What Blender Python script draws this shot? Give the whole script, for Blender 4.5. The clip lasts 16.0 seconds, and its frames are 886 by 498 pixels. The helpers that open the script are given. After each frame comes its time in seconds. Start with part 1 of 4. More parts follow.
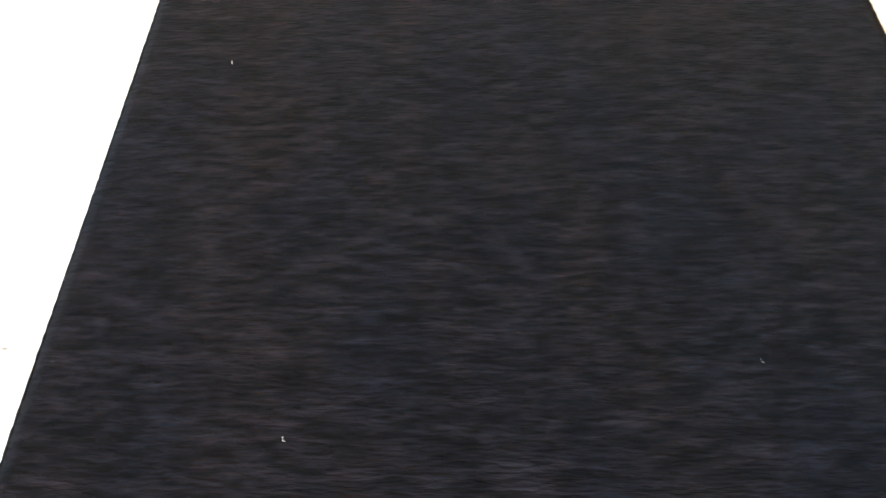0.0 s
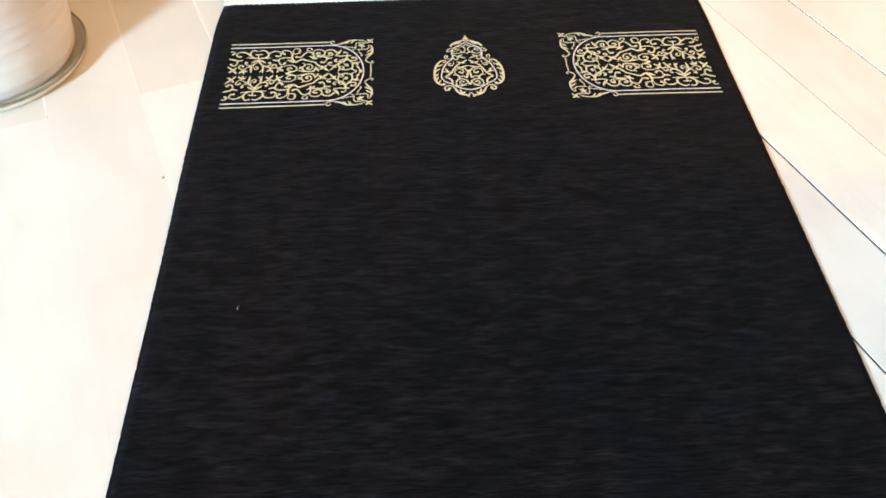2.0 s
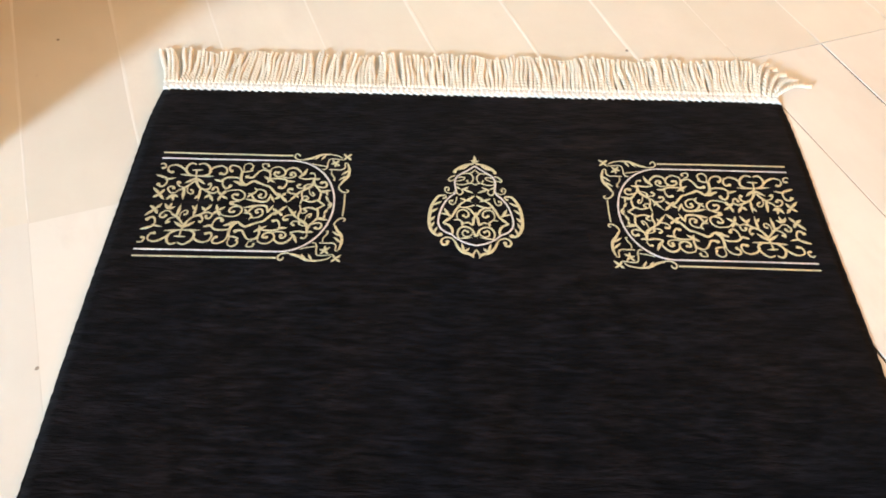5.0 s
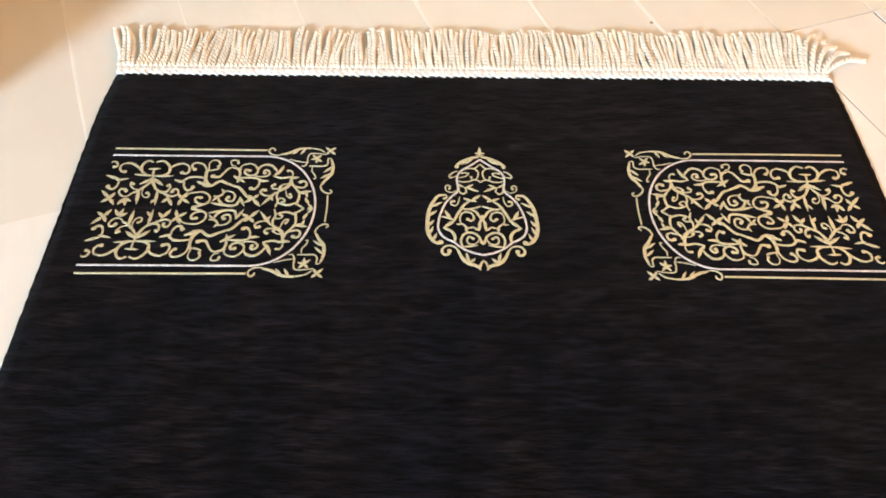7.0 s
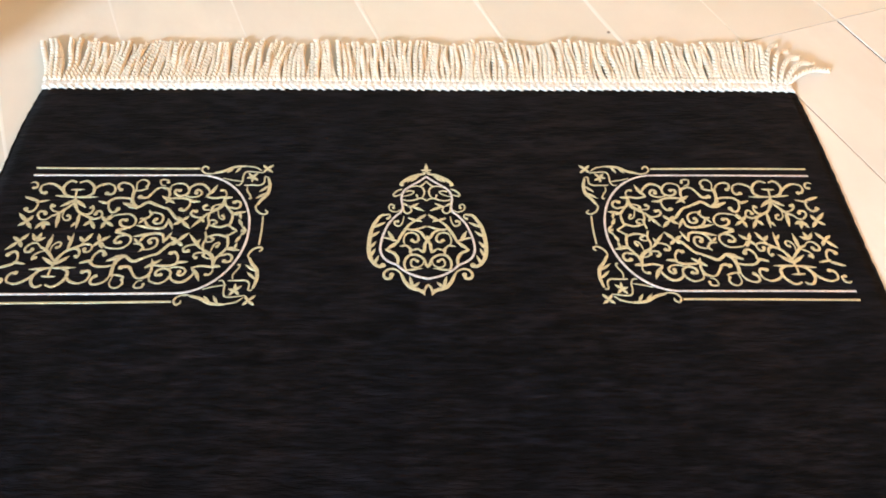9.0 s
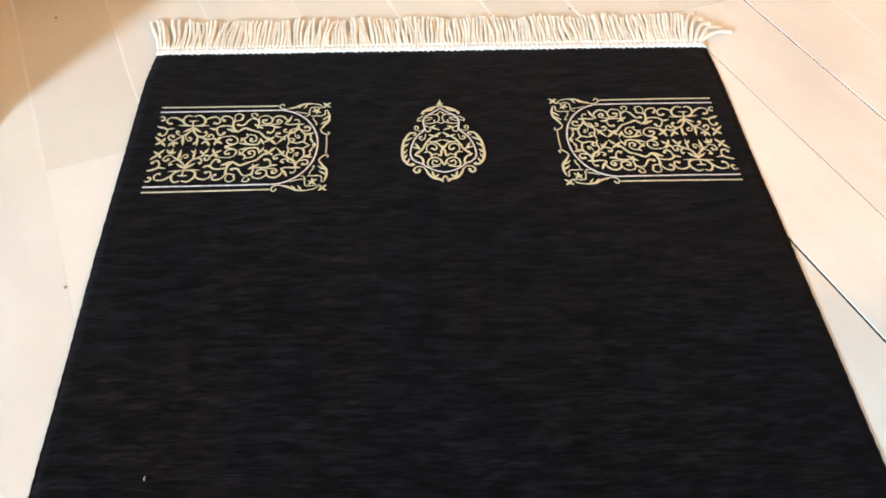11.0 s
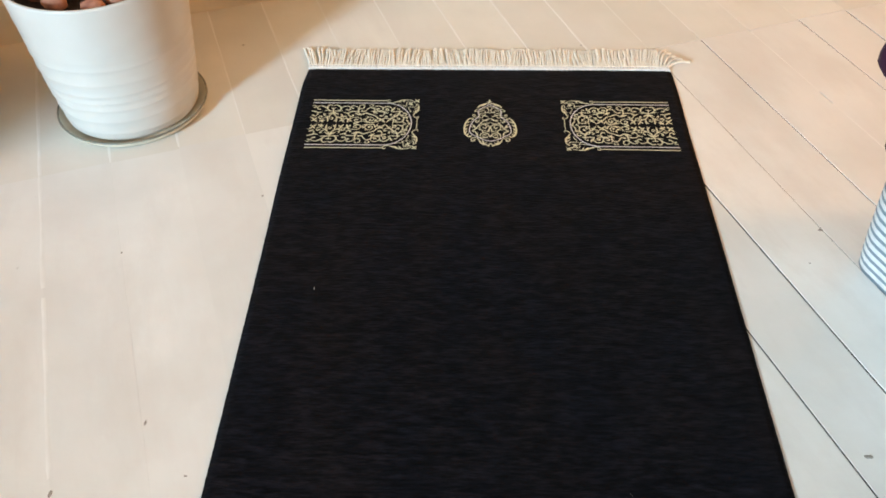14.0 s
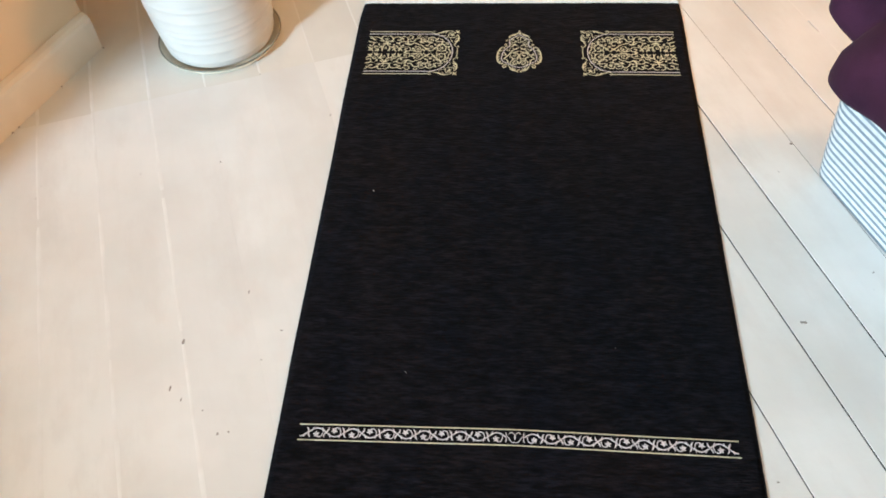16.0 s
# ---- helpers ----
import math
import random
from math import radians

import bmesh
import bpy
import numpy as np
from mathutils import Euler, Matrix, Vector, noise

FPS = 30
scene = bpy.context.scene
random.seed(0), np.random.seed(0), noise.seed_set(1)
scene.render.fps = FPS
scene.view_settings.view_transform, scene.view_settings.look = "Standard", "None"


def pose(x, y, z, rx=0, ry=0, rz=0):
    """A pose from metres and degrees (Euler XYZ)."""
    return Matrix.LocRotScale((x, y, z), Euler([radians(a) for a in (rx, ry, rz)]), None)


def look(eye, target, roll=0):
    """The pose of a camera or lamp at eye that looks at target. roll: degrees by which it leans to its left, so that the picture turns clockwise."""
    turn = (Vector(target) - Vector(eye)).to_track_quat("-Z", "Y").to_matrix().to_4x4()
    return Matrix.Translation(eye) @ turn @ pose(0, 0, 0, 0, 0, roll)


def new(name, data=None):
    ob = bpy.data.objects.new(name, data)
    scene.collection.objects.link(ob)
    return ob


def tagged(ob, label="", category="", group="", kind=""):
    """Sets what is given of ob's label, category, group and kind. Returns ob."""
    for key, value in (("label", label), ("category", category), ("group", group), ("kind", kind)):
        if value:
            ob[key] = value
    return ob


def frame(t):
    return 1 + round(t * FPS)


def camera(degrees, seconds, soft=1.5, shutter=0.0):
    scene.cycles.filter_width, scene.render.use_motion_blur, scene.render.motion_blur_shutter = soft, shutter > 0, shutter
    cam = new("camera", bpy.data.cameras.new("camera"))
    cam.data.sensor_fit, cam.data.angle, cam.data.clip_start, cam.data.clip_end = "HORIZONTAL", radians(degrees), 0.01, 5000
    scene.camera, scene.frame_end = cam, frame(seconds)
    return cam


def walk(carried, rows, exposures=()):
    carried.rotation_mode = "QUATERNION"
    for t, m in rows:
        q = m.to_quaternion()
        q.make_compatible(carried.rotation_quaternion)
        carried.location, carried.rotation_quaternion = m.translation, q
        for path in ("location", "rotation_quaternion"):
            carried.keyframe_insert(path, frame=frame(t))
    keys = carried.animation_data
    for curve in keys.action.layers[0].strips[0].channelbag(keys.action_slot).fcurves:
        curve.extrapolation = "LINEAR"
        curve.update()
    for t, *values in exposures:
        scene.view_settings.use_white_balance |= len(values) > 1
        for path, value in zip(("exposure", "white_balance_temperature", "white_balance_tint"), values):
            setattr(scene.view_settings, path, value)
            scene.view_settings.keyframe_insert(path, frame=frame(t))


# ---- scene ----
cam = camera(54.6, 16.0, soft=1.75)
PATH = [
    (0, (-0.051, -1.189, 0.521), (-0.095, 0.039, -1.057), -2.2),
    (0.5, (-0.046, -1.173, 0.561), (-0.111, 0.095, -0.984), -4.2),
    (1, (-0.064, -1.158, 0.593), (-0.079, 0.145, -0.923), -2.5),
    (1.5, (-0.075, -1.14, 0.634), (-0.047, 0.199, -0.852), -1.5),
    (2, (-0.075, -1.117, 0.688), (-0.021, 0.228, -0.791), -0.5),
    (2.5, (-0.082, -1.102, 0.713), (-0.004, 0.278, -0.733), -0.2),
    (3, (-0.083, -1.062, 0.735), (0.009, 0.334, -0.694), 0.9),
    (3.5, (-0.08, -0.98, 0.702), (0.012, 0.416, -0.727), 3.3),
    (4, (-0.049, -0.884, 0.67), (-0.006, 0.496, -0.777), 2.7),
    (4.2, (-0.041, -0.849, 0.661), (-0.018, 0.501, -0.815), 2.0),
    (6.5, (-0.044, -0.665, 0.558), (-0.021, 0.602, -0.989), 1.9),
    (7, (-0.043, -0.648, 0.541), (-0.016, 0.613, -1.011), 1.4),
    (7.5, (-0.041, -0.634, 0.526), (-0.005, 0.626, -1.026), 1.6),
    (8, (-0.033, -0.621, 0.517), (0.009, 0.659, -1.019), 2.0),
    (8.5, (-0.018, -0.61, 0.501), (0.039, 0.679, -1.028), 2.3),
    (8.7, (-0.014, -0.607, 0.505), (0.057, 0.676, -1.027), 2.6),
    (10.8, (-0.037, -0.862, 0.621), (0.049, 0.474, -0.865), 1.8),
    (11, (-0.051, -0.893, 0.651), (0.047, 0.42, -0.854), 1.7),
    (11.5, (-0.067, -0.996, 0.701), (0.036, 0.328, -0.794), 1.7),
    (12, (-0.077, -1.071, 0.75), (-0.015, 0.294, -0.711), 0.5),
    (12.5, (-0.08, -1.128, 0.766), (-0.046, 0.273, -0.66), -0.1),
    (13, (-0.064, -1.214, 0.794), (-0.033, 0.206, -0.614), 0.6),
    (13.5, (-0.048, -1.328, 0.867), (-0.049, 0.083, -0.551), 0.3),
    (14, (-0.047, -1.399, 0.926), (-0.093, 0.011, -0.492), -0.7),
    (14.5, (-0.031, -1.46, 0.971), (-0.126, -0.056, -0.45), -1.8),
    (15, (-0.036, -1.536, 1.045), (-0.167, -0.181, -0.42), -2.1),
    (15.5, (-0.02, -1.582, 1.103), (-0.175, -0.292, -0.417), -3.1),
    (16, (-0.015, -1.613, 1.155), (-0.167, -0.372, -0.406), -4.3),
]
walk(cam, [(t, look(eye, target, roll)) for t, eye, target, roll in PATH],
     exposures=[(0, 0.98, 6500, 10), (1.0, 1.12, 6500, 10), (1.5, 0.4, 6350, 10), (2.0, -0.08, 6200, 10), (2.5, -0.15, 6200, 10), (3.5, -0.23, 6450, 10), (7.0, -0.24, 6550, 12), (8.7, -0.24, 6550, 12),
                (11.0, -0.25, 6350, 11), (12.5, -0.22, 6250, 10), (14.0, -0.62, 6400, 10), (14.7, -0.57, 6400, 11), (16.0, -0.5, 6350, 11)])

# ---- world and light ----
world = bpy.data.worlds.new("sky")
scene.world = world
world.use_nodes = True
wn = world.node_tree.nodes
sky = wn.new("ShaderNodeTexSky")
sky.sky_type = "NISHITA"
sky.sun_disc = False
sky.sun_elevation, sky.sun_rotation = radians(28), radians(220)
world.node_tree.links.new(sky.outputs["Color"], wn["Background"].inputs["Color"])
wn["Background"].inputs["Strength"].default_value = 0.05

# plan frame of the floor boards: S across the boards, T along them towards the back wall
S_AX, T_AX = Vector((0.940, 0.340, 0)), Vector((-0.340, 0.940, 0))


def st(s, t, z=0.0):
    return S_AX * s + T_AX * t + Vector((0, 0, z))


# left wall: outer corner and direction towards the camera
CORNER = Vector((-0.907, -0.153, 0))
ALONG = Vector((-0.354, -0.935, 0)).normalized()
INTO = Vector((0.935, -0.354, 0)).normalized()
TURN_L = CORNER + ALONG * 0.9                       # end of the left wall's visible stretch
# the window wall faces the rug from behind the camera's left shoulder
LIGHT_DIR = Vector((0.475, 0.88, 0)).normalized()
WIN_ALONG = Vector((LIGHT_DIR.y, -LIGHT_DIR.x, 0))
WIN_MID = Vector((-0.65, -0.117, 0)) - LIGHT_DIR * 5.8
WIN_HALF, SILL, HEAD = 0.40, 1.60, 2.70
WALL_L, WALL_R = WIN_MID - WIN_ALONG * 1.2, WIN_MID + WIN_ALONG * 4.2

win = bpy.data.lights.new("window_daylight", "AREA")
win.shape, win.size, win.size_y = "RECTANGLE", 2 * WIN_HALF - 0.1, HEAD - SILL - 0.1
win.energy, win.color = 975.0, (0.56, 0.795, 0.98)
win_mid = WIN_MID - LIGHT_DIR * 0.04 + Vector((0, 0, (SILL + HEAD) / 2))
new("window_daylight", win).matrix_world = look(win_mid, win_mid + LIGHT_DIR * 2)

lamp = bpy.data.lights.new("side_lamp_light", "POINT")
lamp.energy, lamp.color, lamp.shadow_soft_size = 332.0, (1.0, 0.50, 0.165), 0.26
lamp_ob = new("side_lamp_light", lamp)
lamp_ob.location = (4.2, -0.02, 2.55)

# ---- materials ----


def mat(name, color, rough=0.6, metal=0.0, second=None, scale=8.0, stretch=(1, 1, 1), contrast=(0.35, 0.65), bump=0.0, bump_scale=60.0,
        per_object=0.0, sheen=0.0, detail=4.0, bump_stretch=None, specular=0.5):
    m = bpy.data.materials.new(name)
    m.use_nodes = True
    nt = m.node_tree
    b = nt.nodes["Principled BSDF"]
    b.inputs["Roughness"].default_value, b.inputs["Metallic"].default_value = rough, metal
    b.inputs["Specular IOR Level"].default_value = specular
    if sheen:
        b.inputs["Sheen Weight"].default_value = sheen
    geo = nt.nodes.new("ShaderNodeNewGeometry")

    def coords(stretched):
        v = nt.nodes.new("ShaderNodeVectorMath")
        v.operation = "MULTIPLY"
        v.inputs[1].default_value = stretched
        nt.links.new(geo.outputs["Position"], v.inputs[0])
        return v.outputs[0]

    second = second or tuple(c * 0.85 for c in color)
    n = nt.nodes.new("ShaderNodeTexNoise")
    n.inputs["Scale"].default_value, n.inputs["Detail"].default_value = scale, detail
    nt.links.new(coords(stretch), n.inputs["Vector"])
    r = nt.nodes.new("ShaderNodeValToRGB")
    r.color_ramp.elements[0].position, r.color_ramp.elements[1].position = contrast
    r.color_ramp.elements[0].color, r.color_ramp.elements[1].color = (*second, 1), (*color, 1)
    nt.links.new(n.outputs["Fac"], r.inputs["Fac"])
    out = r.outputs["Color"]
    if per_object:
        info = nt.nodes.new("ShaderNodeObjectInfo")
        hsv = nt.nodes.new("ShaderNodeHueSaturation")
        ma = nt.nodes.new("ShaderNodeMapRange")
        ma.inputs["To Min"].default_value, ma.inputs["To Max"].default_value = 1 - per_object, 1 + per_object
        nt.links.new(info.outputs["Random"], ma.inputs["Value"])
        nt.links.new(ma.outputs[0], hsv.inputs["Value"])
        nt.links.new(out, hsv.inputs["Color"])
        out = hsv.outputs["Color"]
    nt.links.new(out, b.inputs["Base Color"])
    if bump:
        n2 = nt.nodes.new("ShaderNodeTexNoise")
        n2.inputs["Scale"].default_value, n2.inputs["Detail"].default_value = bump_scale, 4
        nt.links.new(coords(bump_stretch or stretch), n2.inputs["Vector"])
        bp = nt.nodes.new("ShaderNodeBump")
        bp.inputs["Strength"].default_value, bp.inputs["Distance"].default_value = bump, 0.002
        nt.links.new(n2.outputs["Fac"], bp.inputs["Height"])
        nt.links.new(bp.outputs[0], b.inputs["Normal"])
    return m


def paint_floor(name, white, dull):
    """White floor paint, worn: streaks along the boards, grey scuffs and small dirt flecks."""
    m = mat(name, white, 0.42, second=dull, scale=5.0, per_object=0.05, bump=0.25, bump_scale=28.0)
    nt = m.node_tree
    b = nt.nodes["Principled BSDF"]
    src = b.inputs["Base Color"].links[0].from_socket
    geo = nt.nodes["Geometry"]
    rot = nt.nodes.new("ShaderNodeVectorRotate")
    rot.rotation_type = "Z_AXIS"
    rot.inputs["Angle"].default_value = -math.atan2(0.340, 0.940)
    nt.links.new(geo.outputs["Position"], rot.inputs["Vector"])
    st_ = nt.nodes.new("ShaderNodeVectorMath")
    st_.operation = "MULTIPLY"
    st_.inputs[1].default_value = (9.0, 1.1, 1)
    nt.links.new(rot.outputs[0], st_.inputs[0])
    grain = nt.nodes.new("ShaderNodeTexNoise")
    grain.inputs["Scale"].default_value, grain.inputs["Detail"].default_value = 6.0, 6
    nt.links.new(st_.outputs[0], grain.inputs["Vector"])
    flecks = nt.nodes.new("ShaderNodeTexNoise")
    flecks.inputs["Scale"].default_value, flecks.inputs["Detail"].default_value = 38.0, 3
    nt.links.new(rot.outputs[0], flecks.inputs["Vector"])

    def layer(col, fac_socket, lo, hi, color, amount):
        ramp = nt.nodes.new("ShaderNodeMapRange")
        ramp.inputs["From Min"].default_value, ramp.inputs["From Max"].default_value = lo, hi
        ramp.inputs["To Max"].default_value = amount
        nt.links.new(fac_socket, ramp.inputs["Value"])
        mix = nt.nodes.new("ShaderNodeMix")
        mix.data_type = "RGBA"
        mix.inputs["B"].default_value = (*color, 1)
        nt.links.new(ramp.outputs[0], mix.inputs["Factor"])
        nt.links.new(col, mix.inputs["A"])
        return mix.outputs["Result"]

    blot = nt.nodes.new("ShaderNodeTexNoise")
    blot.inputs["Scale"].default_value, blot.inputs["Detail"].default_value, blot.inputs["Roughness"].default_value = 4.2, 7, 0.62
    sq = nt.nodes.new("ShaderNodeVectorMath")
    sq.operation = "MULTIPLY"
    sq.inputs[1].default_value = (1.6, 0.6, 1)
    nt.links.new(rot.outputs[0], sq.inputs[0])
    nt.links.new(sq.outputs[0], blot.inputs["Vector"])
    col = layer(src, grain.outputs["Fac"], 0.52, 0.88, (0.64, 0.60, 0.54), 0.22)
    col = layer(col, blot.outputs["Fac"], 0.50, 0.68, (0.66, 0.62, 0.57), 0.7)
    scuff = nt.nodes.new("ShaderNodeTexNoise")
    scuff.inputs["Scale"].default_value, scuff.inputs["Detail"].default_value, scuff.inputs["Roughness"].default_value = 14.0, 8, 0.7
    nt.links.new(st_.outputs[0], scuff.inputs["Vector"])
    col = layer(col, scuff.outputs["Fac"], 0.68, 0.80, (0.55, 0.50, 0.44), 0.35)
    col = layer(col, flecks.outputs["Fac"], 0.74, 0.80, (0.45, 0.41, 0.36), 0.45)
    nt.links.new(col, b.inputs["Base Color"])
    return m


FLOOR_PAINT = paint_floor("white_floor_paint", (0.79, 0.77, 0.73), (0.71, 0.685, 0.64))
FAR_PAINT = paint_floor("yellowed_floor_paint", (0.75, 0.72, 0.66), (0.68, 0.65, 0.58))
FILLER = mat("thick_white_paint", (0.81, 0.79, 0.75), 0.42, second=(0.76, 0.735, 0.69), scale=22)
GAP = mat("dark_board_gap", (0.035, 0.029, 0.024), 0.95, scale=40, specular=0.1)
DUST = mat("brown_joint_dust", (0.42, 0.37, 0.30), 0.9, second=(0.22, 0.18, 0.14), scale=14, detail=2)
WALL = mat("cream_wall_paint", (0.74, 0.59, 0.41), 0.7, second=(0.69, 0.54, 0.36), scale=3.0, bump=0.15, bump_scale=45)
# for the unseen walls: darkened and warmed so less cool light bounces into shadows
WALL_DIM = mat("bounce_dimming_wall_beige", (0.40, 0.30, 0.19), 0.75, second=(0.36, 0.27, 0.17), scale=3.0, bump=0.15, bump_scale=45)
TRIM = mat("white_gloss_trim", (0.80, 0.73, 0.62), 0.38, second=(0.72, 0.64, 0.52), scale=9.0, bump=0.2, bump_scale=30)
# the unseen ceiling, darkened and warmed to weaken the bounce
CEIL = mat("bounce_dimming_ceiling", (0.46, 0.38, 0.28), 0.8, scale=2)


def chenille():
    """Black chenille: fine crosswise flecks, broader cloudy bands, a faint brown and blue cast."""
    m = mat("black_chenille_pile", (0.0078, 0.0076, 0.0100), 0.92, second=(0.0015, 0.0015, 0.0020), scale=120, stretch=(0.50, 2.3, 1), contrast=(0.36, 0.68),
            bump=0.9, bump_scale=210, bump_stretch=(0.40, 1.9, 1), detail=5, specular=0.07, sheen=0.018)
    nt = m.node_tree
    b = nt.nodes["Principled BSDF"]
    src = b.inputs["Base Color"].links[0].from_socket
    geo = nt.nodes["Geometry"]
    for scale, stretch, lo, hi, tint_a, tint_b in ((44.0, (0.6, 1.9, 1), 0.38, 0.64, (0.58, 0.58, 0.61), (1.45, 1.40, 1.38)), (7.0, (1.6, 0.7, 1), 0.35, 0.65, (0.82, 0.88, 1.08), (1.26, 1.03, 0.94))):
        v = nt.nodes.new("ShaderNodeVectorMath")
        v.operation = "MULTIPLY"
        v.inputs[1].default_value = stretch
        nt.links.new(geo.outputs["Position"], v.inputs[0])
        n = nt.nodes.new("ShaderNodeTexNoise")
        n.inputs["Scale"].default_value, n.inputs["Detail"].default_value = scale, 5
        nt.links.new(v.outputs[0], n.inputs["Vector"])
        r = nt.nodes.new("ShaderNodeMapRange")
        r.inputs["From Min"].default_value, r.inputs["From Max"].default_value = lo, hi
        nt.links.new(n.outputs["Fac"], r.inputs["Value"])
        tint = nt.nodes.new("ShaderNodeMix")
        tint.data_type = "RGBA"
        tint.inputs["A"].default_value, tint.inputs["B"].default_value = (*tint_a, 1), (*tint_b, 1)
        nt.links.new(r.outputs[0], tint.inputs["Factor"])
        mul = nt.nodes.new("ShaderNodeMix")
        mul.data_type, mul.blend_type = "RGBA", "MULTIPLY"
        mul.inputs["Factor"].default_value = 1.0
        nt.links.new(src, mul.inputs["A"])
        nt.links.new(tint.outputs["Result"], mul.inputs["B"])
        src = mul.outputs["Result"]
    nt.links.new(src, b.inputs["Base Color"])
    return m


RUG = chenille()
EDGE = mat("black_overcast_edge", (0.008, 0.008, 0.009), 0.9, scale=300, bump=0.8, bump_scale=500, specular=0.15)
GOLD = mat("gold_lurex_thread", (0.79, 0.775, 0.58), 0.40, 0.70, second=(0.60, 0.59, 0.42), scale=420, stretch=(1, 2, 1), bump=0.5, bump_scale=700)
SILVER = mat("silver_lurex_thread", (0.86, 0.85, 0.88), 0.40, 0.5, second=(0.60, 0.58, 0.64), scale=420, bump=0.5, bump_scale=700)
FRINGE = mat("cream_cotton_cord", (0.88, 0.80, 0.68), 0.85, second=(0.80, 0.70, 0.57), scale=90, per_object=0.06, bump=0.5, bump_scale=900)
BIND = mat("white_cotton_binding", (0.88, 0.86, 0.83), 0.8, second=(0.76, 0.72, 0.67), scale=220, bump=0.6, bump_scale=700)
GLAZE = mat("white_ceramic_glaze", (0.60, 0.575, 0.53), 0.30, second=(0.56, 0.53, 0.48), scale=7, bump=0.08, bump_scale=40)
STONEWARE = mat("beige_stoneware", (0.70, 0.63, 0.50), 0.4, second=(0.58, 0.52, 0.41), scale=25)
RIM = mat("grey_green_glazed_rim", (0.25, 0.23, 0.17), 0.35, second=(0.15, 0.14, 0.11), scale=40)
SOIL = mat("dark_potting_soil", (0.035, 0.022, 0.018), 0.95, second=(0.012, 0.008, 0.007), scale=120, bump=1.0, bump_scale=200)
CLAY = mat("terracotta_clay", (0.42, 0.19, 0.12), 0.8, second=(0.28, 0.11, 0.07), scale=60, bump=0.6, bump_scale=150, per_object=0.2)
PURPLE = mat("dark_purple_cotton", (0.050, 0.012, 0.030), 0.9, second=(0.030, 0.007, 0.019), scale=14, bump=0.5, bump_scale=350, sheen=0.02, specular=0.2)
CHIP = mat("bare_dirty_wood", (0.32, 0.28, 0.24), 0.8, scale=200)
LINT = mat("white_lint", (0.8, 0.78, 0.74), 0.9, scale=200)


def striped():
    """White cotton with fine grey-blue stripes round the basket."""
    m = mat("striped_basket_cotton", (0.76, 0.78, 0.78), 0.85, scale=60, bump=0.4, bump_scale=600)
    nt = m.node_tree
    b = nt.nodes["Principled BSDF"]
    src = b.inputs["Base Color"].links[0].from_socket
    sep = nt.nodes.new("ShaderNodeSeparateXYZ")
    nt.links.new(nt.nodes["Geometry"].outputs["Position"], sep.inputs[0])
    sn = nt.nodes.new("ShaderNodeMath")
    sn.operation = "MULTIPLY"
    sn.inputs[1].default_value = 2 * math.pi / STRIPE
    nt.links.new(sep.outputs["Z"], sn.inputs[0])
    s2 = nt.nodes.new("ShaderNodeMath")
    s2.operation = "SINE"
    nt.links.new(sn.outputs[0], s2.inputs[0])
    mr = nt.nodes.new("ShaderNodeMapRange")
    mr.inputs["From Min"].default_value, mr.inputs["From Max"].default_value = 0.05, 0.45
    nt.links.new(s2.outputs[0], mr.inputs["Value"])
    mix = nt.nodes.new("ShaderNodeMix")
    mix.data_type = "RGBA"
    mix.inputs["B"].default_value = (0.20, 0.25, 0.29, 1)
    nt.links.new(mr.outputs[0], mix.inputs["Factor"])
    nt.links.new(src, mix.inputs["A"])
    nt.links.new(mix.outputs["Result"], b.inputs["Base Color"])
    return m


STRIPE = 0.0145
STRIPES = striped()

# ---- mesh helpers ----


def part(name, bm, material, parent=None, label="", smooth=False):
    """Links a bmesh as one mesh object, under parent where there is one."""
    me = bpy.data.meshes.new(name)
    if smooth:
        for f in bm.faces:
            f.smooth = True
    bm.to_mesh(me)
    bm.free()
    me.materials.append(material)
    ob = new(name, me)
    if parent is not None:
        ob.parent = parent
        ob.matrix_parent_inverse = parent.matrix_basis.inverted()
    return tagged(ob, label)


def thing(name, where, label, category, group="", kind=""):
    ob = new(name)
    ob.empty_display_size = 0.05
    ob.matrix_basis = Matrix.Translation(where)
    return tagged(ob, label, category, group, kind)


def prism(bm, ring, z0, z1, bevel=0.0):
    """An upright prism over a plan outline (counter-clockwise), with its upper edges eased."""
    n = len(ring)
    c = sum((Vector((p[0], p[1], 0)) for p in ring), Vector()) / n
    rows = [[bm.verts.new((p[0], p[1], z0)) for p in ring]]
    if bevel:
        rows.append([bm.verts.new((p[0], p[1], z1 - bevel)) for p in ring])
        top = []
        for p in ring:
            v = Vector((p[0], p[1], 0))
            d = c - v
            top.append(bm.verts.new((*(v + d.normalized() * bevel * 1.4)[:2], z1)))
        rows.append(top)
    else:
        rows.append([bm.verts.new((p[0], p[1], z1)) for p in ring])
    for a, b in zip(rows, rows[1:]):
        for i in range(n):
            j = (i + 1) % n
            bm.faces.new((a[i], a[j], b[j], b[i]))
    bm.faces.new(rows[-1])
    bm.faces.new(rows[0][::-1])


def quad_prism(bm, p0, p1, thick_dir, thick, z0, z1, bevel=0.0):
    """A straight wall piece from p0 to p1, thick in thick_dir."""
    a, b = Vector(p0), Vector(p1)
    o = Vector(thick_dir).normalized() * thick
    ring = [a, b, b + o, a + o]
    if (b - a).cross(o).z < 0:
        ring = ring[::-1]
    prism(bm, ring, z0, z1, bevel)


